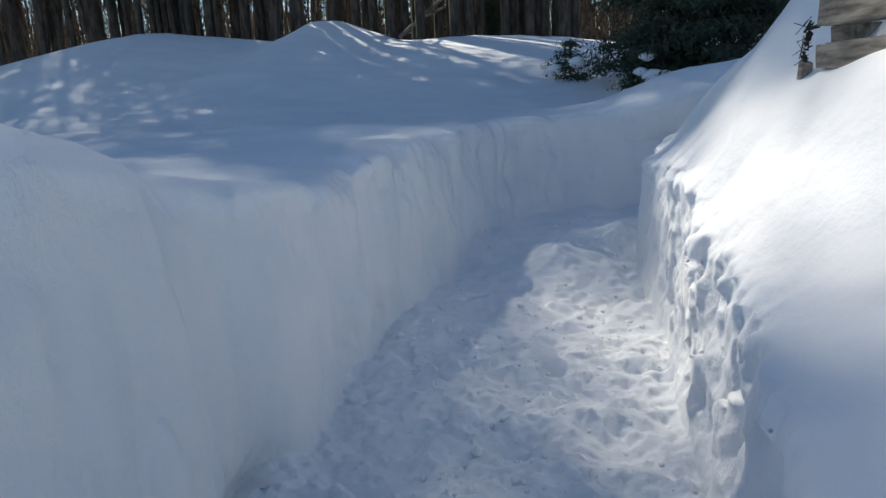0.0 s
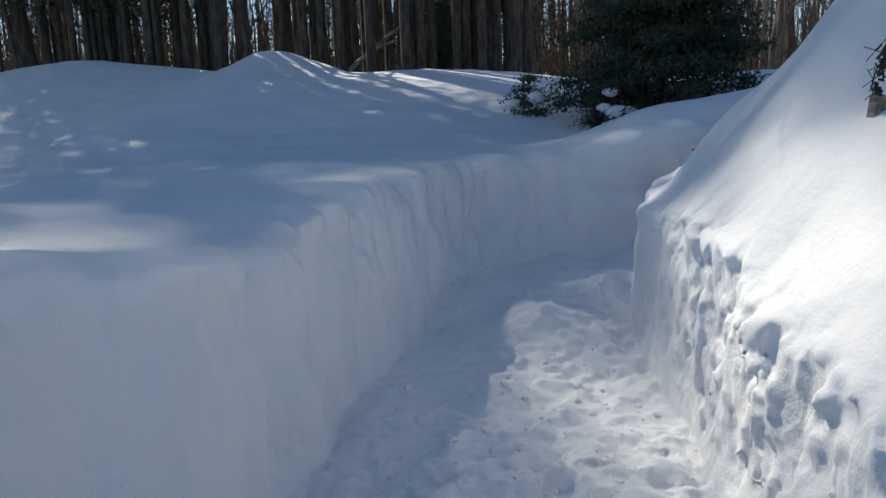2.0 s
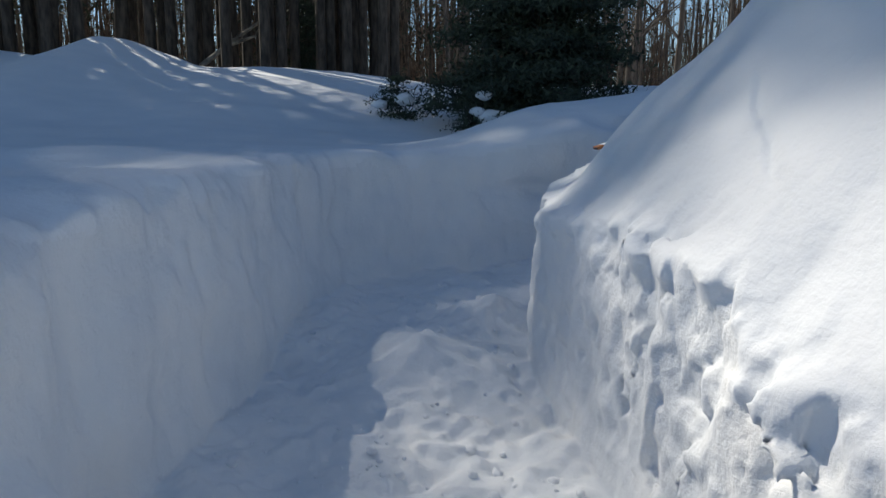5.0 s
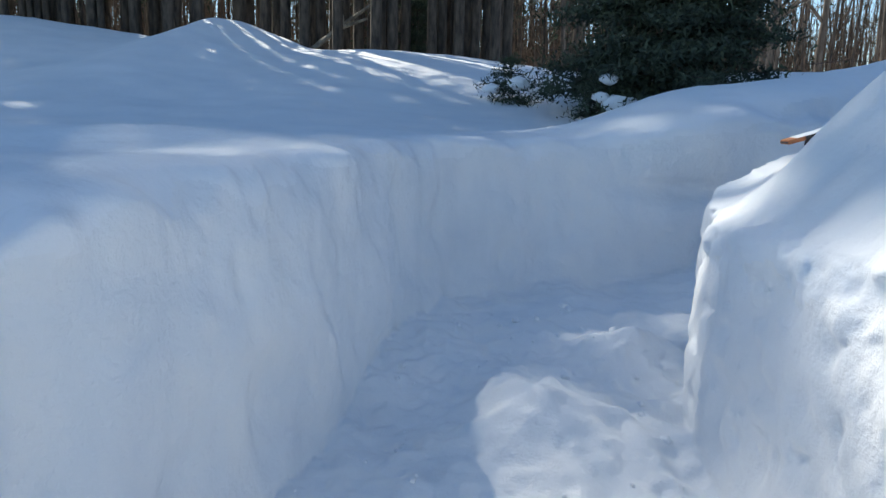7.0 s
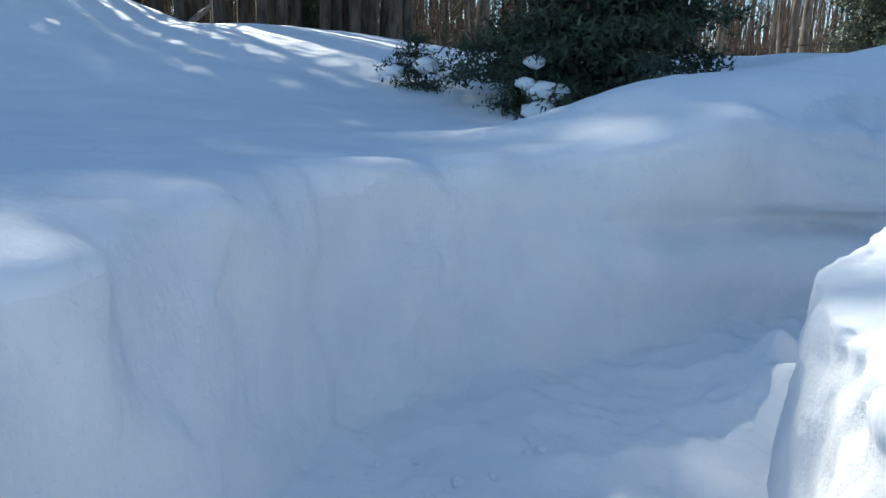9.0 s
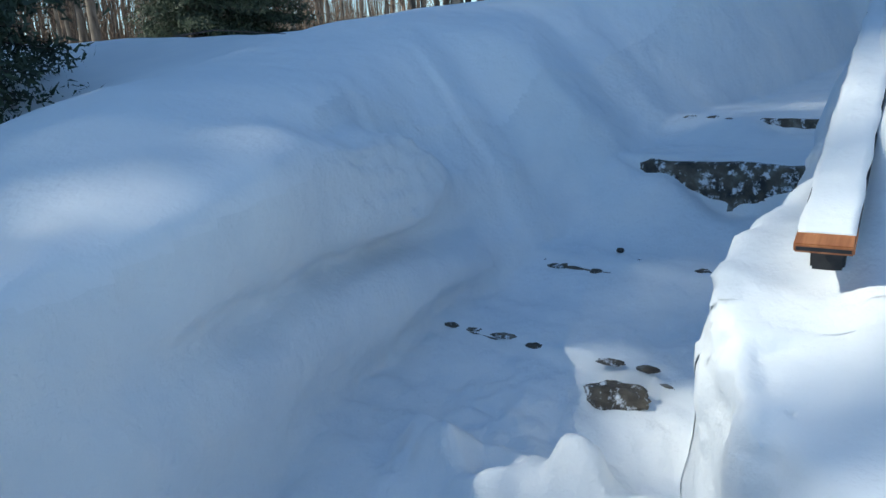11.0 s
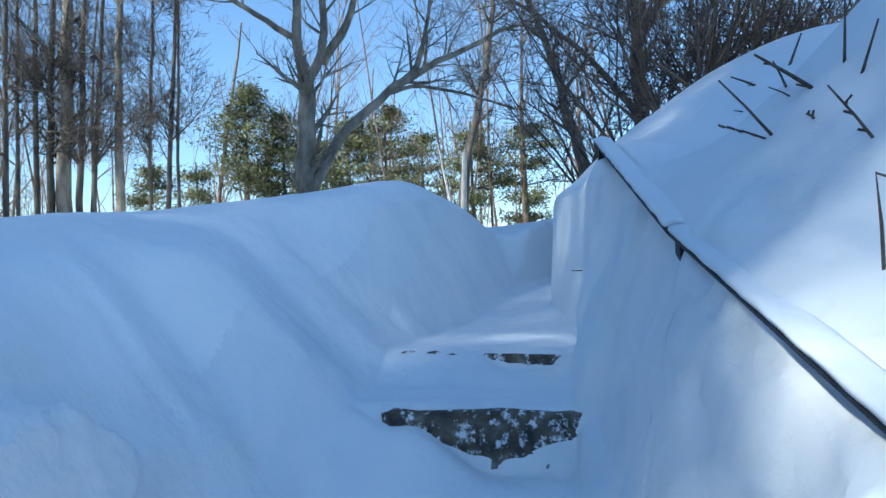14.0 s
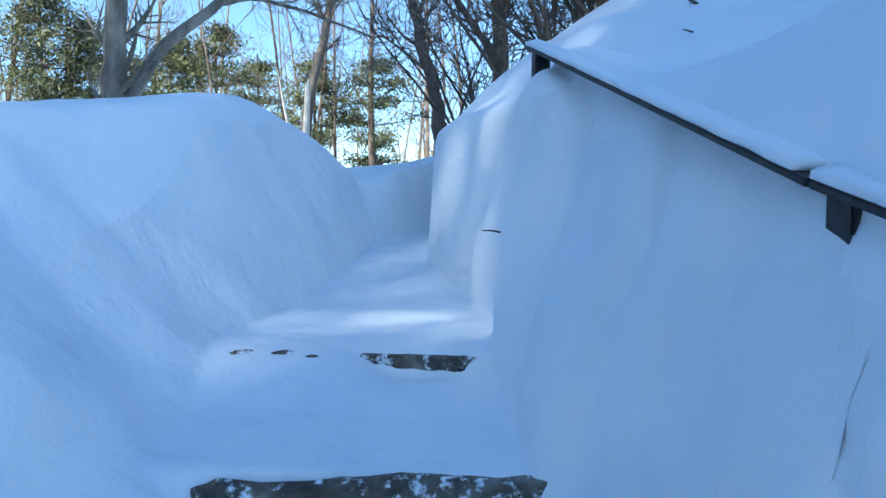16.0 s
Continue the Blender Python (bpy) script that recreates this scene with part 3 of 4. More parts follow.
def young_spruce(base, tall, radius, seed, label, clumps):
    root = conifer("young_spruce", np.random.RandomState(seed), base, tall, radius, SPRUCE, BARK_DARK, low=0.0, dens=2.2, tip=0.6, droop=-0.1, blade=0.09, label=label)
    for cx, cy, cz, s in clumps:
        bm = bmesh.new()
        bmesh.ops.create_icosphere(bm, subdivisions=3, radius=1)
        for v in bm.verts:
            k = 1 + 0.35 * noise.noise(v.co * 2.2 + Vector((cx, cy, seed)))
            v.co = Vector((v.co.x * s * k, v.co.y * s * k * 0.8, v.co.z * s * 0.6 * k))
            v.co += Vector((cx, cy, cz))
        o = part("snow_clump", bm, SNOW, root, "white lump of snow on the boughs", True)
    return root


young_spruce((3.45, 14.9, height(3.45, 14.9) - 0.1), 1.0, 0.62, 5, "small spruce bowed under lumps of snow",
             ((0.0, -0.25, 0.78, 0.15), (0.12, -0.35, 0.40, 0.24), (-0.12, -0.3, 0.5, 0.14), (0.3, -0.35, 0.42, 0.16), (0.05, -0.4, 0.15, 0.24)))
young_spruce((2.3, 17.5, height(2.3, 17.5) - 0.15), 0.9, 0.75, 6, "low snow-laden spruce at the edge of the ridge",
             ((-0.4, -0.3, 0.35, 0.16), (0.1, -0.4, 0.45, 0.2), (0.45, -0.3, 0.3, 0.14)))
conifer("spruce_tree", np.random.RandomState(8), (0.45, 33.8, 2.6), 5.6, 1.2, SPRUCE, BARK_DARK, low=0.1, dens=1.2, tip=0.8, blade=0.16,
        label="narrow dark spruce among bare trunks")


for x, y, tall, rad, seed in ((16.2, 23.0, 9.0, 2.3, 14), (18.4, 22.6, 8.0, 2.0, 15)):
    conifer("spruce_tree", np.random.RandomState(seed), (x, y, height(x, y) - 0.2), tall, rad, SPRUCE, BARK_DARK, low=0.02, dens=1.6, tip=0.6, blade=0.15,
            label="dark spruce beyond the far side of the bank")


def shrub(name, base, lines, mat, label, seed):
    t, r = Tubes(), np.random.RandomState(seed)
    for pts in lines:
        pts = [np.array(p, float) for p in pts]
        t.add(pts, np.linspace(0.022, 0.008, len(pts)), 5)
        sub_branches(r, t, pts, [0.02] * len(pts), 3, 0.5, 1)
    return tagged(t.ob(name, mat), label, "shrub")


shrub("shrub", None, [[(-6.0, 29.2, 3.2), (-6.1, 29.0, 3.6), (-6.05, 28.9, 4.2)], [(-6.1, 29.0, 3.4), (-6.5, 28.9, 3.8), (-6.8, 28.9, 4.0)],
                      [(-6.05, 29.0, 3.5), (-5.6, 28.9, 3.85), (-5.3, 28.9, 4.0)]], TWIG, "bare twiggy shrub poking out of the ridge", 1)
shrub("shrub", None, [[(-5.0, 29.2, 2.9), (-4.95, 28.9, 3.3), (-4.7, 28.8, 3.7)], [(-5.0, 29.0, 3.1), (-5.2, 28.9, 3.6)], [(-4.3, 29.2, 2.9), (-3.9, 28.9, 3.3), (-3.5, 28.8, 3.4)]],
      TWIG, "bare twiggy shrub poking out of the ridge", 2)

for pts, lab in (([(-3.95, 32.4, 3.3), (-2.5, 32.5, 4.45), (-0.9, 32.6, 5.6)], "pale dead tree leaning among the trunks"),
                 ([(-3.6, 32.2, 3.5), (-2.6, 32.3, 4.3), (-1.5, 32.3, 4.7)], "pale broken limb among the trunks")):
    t = Tubes()
    t.add(pts, [0.10, 0.08, 0.05], 7)
    sub_branches(np.random.RandomState(4), t, pts, [0.06] * 3, 4, 0.7, 1)
    tagged(t.ob("fallen_tree", BARK_PALE), lab, "dead tree")

ridge_trees = ((-21.2, 32.4, 0.34), (-20.4, 32.6, 0.30), (-19.8, 33.0, 0.26), (-17.6, 32.9, 0.42), (-11.2, 33.3, 0.20), (-10.1, 33.5, 0.30),
               (-9.4, 33.4, 0.22), (-6.9, 34.0, 0.34), (-5.2, 34.2, 0.36), (2.5, 34.5, 0.42), (3.6, 35.5, 0.24), (-14.5, 33.8, 0.24), (7.5, 36, 0.3))
for n, (x, y, r) in enumerate(ridge_trees):
    t = Tubes()
    bare_tree(np.random.RandomState(100 + n), t, (x, y, height(x, y) - 0.3), 15, r, 2, (9, 5), 0.25)
    tagged(t.ob("ridge_tree", BARK_DARK), "tall dark bare trunk on the wooded ridge", "tree", "trunks along the ridge")

# trunks added in line with the sun to streak the bank with shadow
for n, (u, r) in enumerate(((-13.86, 0.44), (-13.38, 0.30), (-12.95, 0.32))):
    t = Tubes()
    x, y = u - 0.577, 33.0
    pts, rad, _ = limb(np.random.RandomState(160 + n), t, (x, y, height(x, y) - 0.3), (0.004, 0, 1), 36, r, 0, 7)
    sub_branches(np.random.RandomState(170 + n), t, pts, rad, 5, 1.6, 2, 0.4)
    tagged(t.ob("ridge_tree", BARK_DARK), "added very tall trunk on the ridge, casting a shadow streak", "tree", "trunks along the ridge")

wr = np.random.RandomState(21)
far = Tubes()
for n in range(230):
    x, y = -60 + 110 * wr.rand(), 33 + 34 * wr.rand() ** 1.3
    bare_tree(wr, far, (x, y, height(x, y) - 0.3), 10 + 8 * wr.rand(), 0.08 + 0.14 * wr.rand() ** 2, 2, (8, 4), 0.2, (wr.normal(0, 0.03), wr.normal(0, 0.03)))
for n in range(900):
    x, y = -70 + 130 * wr.rand(), 38 + 60 * wr.rand()
    z, tall = height(x, y) - 0.3, 8 + 8 * wr.rand()
    far.add([(x, y, z), (x + wr.normal(0, 0.2), y, z + tall / 2), (x + wr.normal(0, 0.4), y, z + tall)], [0.05 + 0.12 * wr.rand(), 0.07, 0.03], 4)
tagged(far.ob("woods", BARK), "dense bare woods behind the snow ridge", "woods", kind="stuff")
under = Tubes()
for n in range(3800):
    x, y = -55 + 125 * wr.rand(), 40 + 22 * wr.rand()
    z, tall = height(x, y) - 0.3, 2.5 + 7 * wr.rand()
    lean = wr.normal(0, 0.12 * tall)
    under.add([(x, y, z), (x + lean * 0.4, y, z + tall * 0.5), (x + lean, y, z + tall)], [0.03 + 0.05 * wr.rand(), 0.03, 0.012], 3)
    for k in range(3):
        a, b = z + tall * (0.3 + 0.6 * wr.rand()), wr.normal(0, 0.9)
        under.add([(x + lean * 0.4, y, a), (x + lean * 0.4 + b, y, a + 0.3 + 0.9 * wr.rand())], [0.022, 0.008], 3)
tagged(under.ob("undergrowth", BRUSH), "tangled brown undergrowth deep in the woods", "woods", kind="stuff")


# openings left along sunbeams in the added crowns, to light chosen spots
SUN_GAPS = ((1.03, 6.47, -0.1, 0.58), (0.28, 6.75, 0.95, 0.34), (-0.85, 7.2, 0.95, 0.3), (2.4, 7.2, 0.8, 0.7), (6.6, 7.0, 1.25, 0.4))


def evergreen_mass(name, spots, mat, label, seed, blades=1500, size=0.32, low=0.28):
    r = np.random.RandomState(seed)
    vs, fs, n = [], [], 0
    tb = Tubes()
    for x, y, tall, rad in spots:
        z = height(x, y) - 0.2
        u = r.rand(blades // 5)
        a = r.rand(len(u)) * 6.283
        q = rad * (1 - u) ** 0.6 * (0.35 + 0.65 * np.sqrt(r.rand(len(u)))) + 0.1
        c = np.stack([x + np.cos(a) * q, y + np.sin(a) * q, z + 0.4 + (low + (1 - low) * u) * tall - 0.15 * q], 1)
        for gx, gy, gz, gr in SUN_GAPS:
            q = c - [gx, gy, gz]
            c = c[np.linalg.norm(q - np.outer(q @ np.array(sun_dir), np.array(sun_dir)), axis=1) > gr]
        v, f = needles(r, c, 5, size, 0.45)
        vs.append(v)
        fs.append(f + n)
        n += len(v)
        tb.add([(x, y, z), (x, y, z + tall * 0.9)], [0.05 + tall * 0.0042, 0.03], 5)
    root = new(name)
    mesh_ob("needles", np.concatenate(vs), np.concatenate(fs), mat, False, root)
    tb.ob("trunks", BARK_DARK, root)
    return tagged(root, label, "woods", kind="stuff")


# evergreens added to block the sun; their tops stay out of view
er = np.random.RandomState(5)
spots, shade_giants, shade_lofty = [], [], []
for row, y in enumerate((31.8, 33.6, 36.0)):
    for x in np.arange(-42, -10.0, 1.6):
        u = x + 0.577 * (y - 32)
        # height per sun line u, set by where shade should end
        tall = (22.4 if u < -18.2 else 20.8 if u < -17.0 else 18.9 if u < -16.0 else 16.8 if u < -14.6 else 19.0 if u < -13.0 else 16.2 if u < -12.4 else 15.5 if u < -11.8 else 13.8) + 0.5 * er.rand()
        if u < -10.6:
            spots.append((x + 0.8 * (row % 2) + er.normal(0, 0.3), y + er.normal(0, 0.5), tall, 1.8 + 0.5 * er.rand()))
for row, y in enumerate((31.8, 33.2, 34.8, 36.4)):
    for x in np.arange(-14.0, 4.5, 1.25):
        x += 0.6 * (row % 2) + er.normal(0, 0.2)
        u = x + 0.577 * (y - 32)
        # high crowns added out of view: shade the upper bank, pass sun beneath
        if -12.4 < u < -9.9 and row < 2:
            shade_lofty.append((x, y, 26.6 + 1.6 * row + 0.6 * er.rand(), 1.5 + 0.3 * er.rand()))
        # unseen crowns added to shade the steps, with a slot left for sun
        if u > -9.9 and not -7.2 < u < -5.6:
            shade_giants.append((x, y + er.normal(0, 0.4), 28 + 2 * er.rand(), 1.7 + 0.4 * er.rand()))
# extra crowns added to shade the path floor near the heap
for u in np.arange(-14.5, -13.6, 0.3):
    spots.append((u - 0.3, 32.5, 17.1, 1.1))
# one more unseen crown, to shade the near end of the sunny bank
shade_lofty.append((-17.0, 33.2, 31.0, 0.9))
# heights stretched to hold the cast shade in place at SUN_EL
shade_giants, shade_lofty, spots = ([(x, y, 1.437 * tall + 1.45, r) for x, y, tall, r in trees] for trees in (shade_giants, shade_lofty, spots))
evergreen_mass("far_and_shade_evergreens", shade_giants, SPRUCE, "added very tall evergreens behind the ridge, unseen crowns shading the steps", 10, 4400, 0.40, 0.36)
evergreen_mass("far_and_shade_evergreens", shade_lofty, SPRUCE, "added evergreens behind the ridge, unseen high crowns shading the banks", 11, 3300, 0.40, 0.65)
evergreen_mass("far_and_shade_evergreens", spots, SPRUCE, "added dark evergreens behind the ridge, heights set by the shade they cast", 9, 3700, 0.38, 0.14)
spots = [(-45 + 75 * er.rand(), 40 + 26 * er.rand(), 6 + 8 * er.rand(), 2.0 + 1.4 * er.rand()) for _ in range(60)]
evergreen_mass("far_and_shade_evergreens", spots, SPRUCE, "dark young evergreens deep in the woods", 12, 1200, 0.32, 0.0)

# ---------------------------------------------------------------- above the steps: trees on the hill
drawn_tree("bare_tree", [
    ([(18.9, 10.4, 2.3), (18.85, 10.36, 3.9), (18.8, 10.26, 5.0), (18.78, 10.3, 6.2)], 0.25, 0.20),
    ([(18.78, 10.3, 6.1), (18.76, 10.48, 7.0), (18.7, 10.45, 8.2), (18.6, 10.7, 10.2), (18.6, 10.8, 12)], 0.15, 0.05),
    ([(18.78, 10.28, 6.1), (18.74, 9.9, 6.7), (18.71, 9.78, 7.6), (18.6, 9.9, 9.2), (18.5, 9.6, 11.5)], 0.14, 0.04),
    ([(18.74, 9.9, 6.6), (18.7, 9.3, 7.4), (18.6, 8.9, 8.6), (18.5, 8.7, 10.4)], 0.13, 0.04),
    ([(18.76, 10.5, 7.2), (18.7, 11.3, 7.7), (18.5, 12.4, 8.3), (18.4, 13.6, 8.7)], 0.09, 0.03),
    ([(18.86, 10.3, 3.4), (18.78, 9.5, 4.75), (18.65, 8.25, 5.9), (18.54, 7.0, 6.6), (18.43, 5.74, 7.13), (18.3, 4.3, 7.7)], 0.15, 0.03),
    ([(18.65, 8.3, 5.85), (18.6, 7.6, 6.4), (18.55, 7.3, 7.4), (18.5, 7.1, 8.8)], 0.10, 0.03),
    ([(18.66, 8.35, 5.8), (18.6, 7.55, 6.0), (18.52, 6.3, 5.72), (18.46, 5.1, 5.35)], 0.06, 0.02)],
    BARK_PALE, 31, "large forked bare tree with a long leaning limb", 8, 1.7)
drawn_tree("bare_tree", [([(23.6, 6.15, 2.6), (23.5, 5.8, 5.2), (23.44, 5.41, 6.8), (23.37, 5.1, 8.4), (23.3, 4.95, 10), (23.2, 5.2, 13)], 0.19, 0.05)],
           BARK, 32, "slender bare tree leaning slightly", 9, 2.0)
drawn_tree("bare_tree", [([(21.3, 2.6, 3.2), (21.3, 2.85, 4.6), (21.3, 3.25, 6.05), (21.28, 3.62, 7.5), (21.27, 4.15, 9), (21.2, 4.9, 11.5)], 0.24, 0.06)],
           BARK, 33, "bare tree leaning over the clearing", 9, 2.0)
drawn_tree("bare_tree", [([(21.1, 0.9, 4.0), (21.17, 1.16, 5.7), (21.18, 1.94, 6.8), (21.22, 2.88, 7.8), (21.27, 4.0, 8.7), (21.2, 5.2, 9.4)], 0.16, 0.04)],
           BARK, 34, "bare tree bent in a long curve", 9, 1.8)
drawn_tree("bare_tree", [([(20.2, 1.4, 3.2), (20.15, 1.48, 6.85), (20.05, 1.48, 9.9), (20, 1.4, 14)], 0.27, 0.14)], BRUSH, 35, "thick red-brown bare trunk", 12, 1.6)
for n, (y, dy, r, m) in enumerate(((18.2, -0.15, 0.10, BARK), (17.9, -0.15, 0.07, BARK), (17.45, -0.15, 0.10, BARK_DARK), (17.1, -0.25, 0.13, BARK_DARK),
                                   (16.75, -0.25, 0.26, BARK_PALE), (16.4, -0.35, 0.12, BARK), (16.1, -0.5, 0.10, BARK), (15.35, -0.15, 0.16, BARK_PALE),
                                   (14.6, -0.25, 0.07, BARK), (14.15, -0.4, 0.09, BARK), (13.85, -0.15, 0.06, BARK))):
    drawn_tree("bare_tree", [([(20.5, y, 2.2), (20.3, y + dy * 0.5, 5.5), (20.2, y + dy, 8.7), (20.1, y + dy * 1.6, 13.5)], r, r * 0.35)], m, 40 + n,
               "tall slender bare tree in a loose stand", 12, 1.8)


def white_pine(base, tall, radius, seed, low):
    """Pine with flat whorls of tufted boughs and gaps between them."""
    r, t, cen = np.random.RandomState(seed), Tubes(), []
    b = np.array(base, float)
    t.add([b, b + [0.1, 0.05, tall * 0.5], b + [0, 0.1, tall]], [tall * 0.018, tall * 0.012, 0.03], 6)
    k = int(tall * 1.5)
    for i in range(k):
        u = low + (1 - low) * i / k
        prof = math.sin(min(1.0, (u - low) / (1 - low) * 0.85 + 0.22) * 3.05)
        for j in range(6):
            a = r.rand() * 6.283
            q = radius * max(0.15, prof) * (0.55 + 0.55 * r.rand())
            p0 = b + [0, 0, u * tall]
            p2 = p0 + [math.cos(a) * q, math.sin(a) * q, 0.22 * q + 0.1 * r.randn()]
            t.add([p0, (p0 + p2) / 2 - [0, 0, 0.05 * q], p2], [0.035, 0.025, 0.01], 3)
            for w in np.linspace(0.35, 1.0, 7):
                for _ in range(3):
                    cen.append(p0 + (p2 - p0) * w + r.normal(0, 0.16, 3) * [1, 1, 0.5])
    root = new("white_pine")
    v, f = needles(r, cen, 7, 0.19, 0.6)
    t.ob("trunk", BARK, root)
    mesh_ob("crown", v, f, PINE, False, root)
    return tagged(root, "olive green pine with open tufted boughs", "tree", "pines above the steps")


for base, tall, rad, seed, low in (((28.1, 13.6, 2.8), 6.0, 1.7, 1, 0.3), ((28.6, 12.3, 2.8), 5.0, 1.3, 2, 0.3), ((28.7, 8.4, 2.8), 5.3, 1.6, 3, 0.25), ((29.2, 9.9, 2.8), 5.0, 1.3, 4, 0.3),
                                   ((27.5, 5.2, 2.6), 4.4, 1.5, 5, 0.15), ((27.4, 3.2, 2.6), 4.6, 1.6, 6, 0.15), ((30.4, 17.9, 2.9), 3.4, 1.1, 7, 0.1), ((30.3, 16.0, 2.9), 3.2, 1.1, 8, 0.1),
                                   ((33, 6.8, 2.8), 5.2, 1.9, 9, 0.1), ((33, 11.5, 2.8), 5.0, 1.8, 10, 0.1)):
    white_pine(base, tall, rad, seed, low)

t = Tubes()
t.add([(22.6, 6.13, 2.4), (22.58, 6.1, 3.6), (22.54, 6.05, 5.0)], [0.10, 0.095, 0.07], 8)
t.add([(22.54, 6.06, 4.95), (22.54, 6.03, 5.12)], [0.05, 0.01], 5)
tagged(t.ob("tree_stub", WHITE_WOOD), "broken pale barkless tree stub", "dead tree")
t = Tubes()
t.add([(22.6, 6.55, 2.4), (22.6, 6.5, 3.6), (22.5, 6.7, 4.4), (22.5, 6.85, 5.3)], [0.05, 0.045, 0.03, 0.01], 6)
tagged(t.ob("tree_stub", WHITE_WOOD), "thin pale dead stem", "dead tree")

wr = np.random.RandomState(77)
hill = Tubes()
for n in range(120):
    x, y = 24 + 40 * wr.rand(), -22 + 75 * wr.rand()
    bare_tree(wr, hill, (x, y, height(x, y) - 0.3), 8 + 7 * wr.rand(), 0.05 + 0.1 * wr.rand() ** 2, 3, (9, 5, 3), 0.15, (wr.normal(0, 0.05), wr.normal(0, 0.05)))
for n in range(500):
    x, y = 25 + 45 * wr.rand(), -25 + 80 * wr.rand()
    z, tall = height(x, y) - 0.3, 1.5 + 2.5 * wr.rand()
    a = wr.normal(0, 0.35, 2)
    hill.add([(x, y, z), (x + a[0], y + a[1], z + tall / 2), (x + 2 * a[0], y + 2 * a[1], z + tall)], [0.03, 0.02, 0.008], 3)
tagged(hill.ob("hill_woods", BRUSH), "thin bare brown woods on the hill", "woods", kind="stuff")

wr = np.random.RandomState(78)
brush = Tubes()
for n in range(64):
    y = -1.0 + 6.6 * wr.rand()
    x = 9.2 + 3.0 * wr.rand() + 0.25 * max(0, 3 - y)
    z = height(x, y) - 0.15
    for k in range(3):
        d = np.array([wr.normal(0, 0.45), wr.normal(0, 0.55), 1.0])
        pts, rad, _ = limb(wr, brush, (x, y, z), d, 1.6 + 1.4 * wr.rand(), 0.022, 1, 4, 0.2)
        sub_branches(wr, brush, pts, rad, 8, 0.8, 2, 0.2)
tagged(brush.ob("thicket", BRUSH), "tangled bare brown brush on top of the bank", "shrub", kind="stuff")


# ---------------------------------------------------------------- steps
def frosted_stone():
    m, nt, b = material("frosted_granite", 0.85)
    n1, n2 = noise_node(nt, 11, 6), noise_node(nt, 16, 5, rough=0.7)
    stone = ramp(nt, n1.outputs["Fac"], [(0.3, (0.035, 0.03, 0.027)), (0.55, (0.12, 0.10, 0.075)), (0.75, (0.26, 0.24, 0.21))])
    mask = ramp(nt, n2.outputs["Fac"], [(0.54, (0, 0, 0)), (0.62, (1, 1, 1))])
    mix = nt.nodes.new("ShaderNodeMix")
    mix.data_type = "RGBA"
    nt.links.new(mask.outputs["Color"], mix.inputs["Factor"])
    nt.links.new(stone.outputs["Color"], mix.inputs["A"])
    mix.inputs["B"].default_value = (0.80, 0.82, 0.85, 1)
    nt.links.new(mix.outputs["Result"], b.inputs["Base Color"])
    bump(nt, b, [(n1.outputs["Fac"], 0.8, 0.02), (mask.outputs["Color"], 0.5, 0.01)])
    return m


FROSTED = frosted_stone()


def stone_step(a, b, top, tall, deep, seed, label):
    """A rough slab whose front upper edge runs from a to b."""
    a, b = Vector((*a, top)), Vector((*b, top))
    along = b - a
    back = Vector((0, 0, 1)).cross(along).normalized()
    if back.x < 0:
        back = -back
    bm = bmesh.new()
    bmesh.ops.create_cube(bm, size=1)
    bmesh.ops.bevel(bm, geom=bm.edges[:], offset=0.06, segments=1, affect="EDGES")
    bmesh.ops.subdivide_edges(bm, edges=bm.edges[:], cuts=7, use_grid_fill=True)
    for v in bm.verts:
        p = a + along * (v.co.x + 0.5) + back * (v.co.y + 0.5) * deep - Vector((0, 0, (0.5 - v.co.z) * tall + 0.10 * (v.co.y + 0.5)))
        k = Vector((p.x * 7, p.y * 7, p.z * 9 + seed))
        v.co = p + noise.noise_vector(k) * 0.022 + noise.noise_vector(k * 3.1) * 0.010
    me = bpy.data.meshes.new("stone_step")
    bmesh.ops.recalc_face_normals(bm, faces=bm.faces)
    bm.to_mesh(me)
    bm.free()
    me.materials.append(FROSTED)
    return tagged(new("stone_step", me), label, "step", "stone steps up the bank")


stone_step((5.31, 8.34), (5.03, 7.15), 0.765, 0.34, 0.5, 1, "rough granite step half free of snow")
stone_step((6.37, 8.25), (6.03, 7.2), 0.925, 0.26, 0.5, 2, "granite step almost hidden under snow")
stone_step((4.56, 8.75), (4.24, 7.5), 0.276, 0.24, 0.5, 3, "granite step showing only specks through snow")
stone_step((3.86, 9.05), (3.44, 7.6), 0.114, 0.22, 0.5, 4, "granite step with a dark patch of bare rock")


def bare_rock(at, size, seed, label):
    bm = bmesh.new()
    bmesh.ops.create_icosphere(bm, subdivisions=4, radius=1)
    for v in bm.verts:
        k = 1 + 0.3 * noise.noise(v.co * 1.8 + Vector((seed, 0, 0))) + 0.10 * noise.noise(v.co * 6)
        v.co = Vector((v.co.x * size[0] * k + at[0], v.co.y * size[1] * k + at[1], v.co.z * size[2] * k + at[2]))
    me = bpy.data.meshes.new("rock")
    bm.to_mesh(me)
    bm.free()
    me.materials.append(FROSTED)
    tagged(new("rock", me), label, "rock")


bare_rock((3.42, 8.02, 0.07), (0.07, 0.13, 0.06), 2, "dark frosted rock showing at the lowest step")
bare_rock((4.42, 7.82, 0.30), (0.05, 0.06, 0.03), 5, "small dark stone speck in the snow")

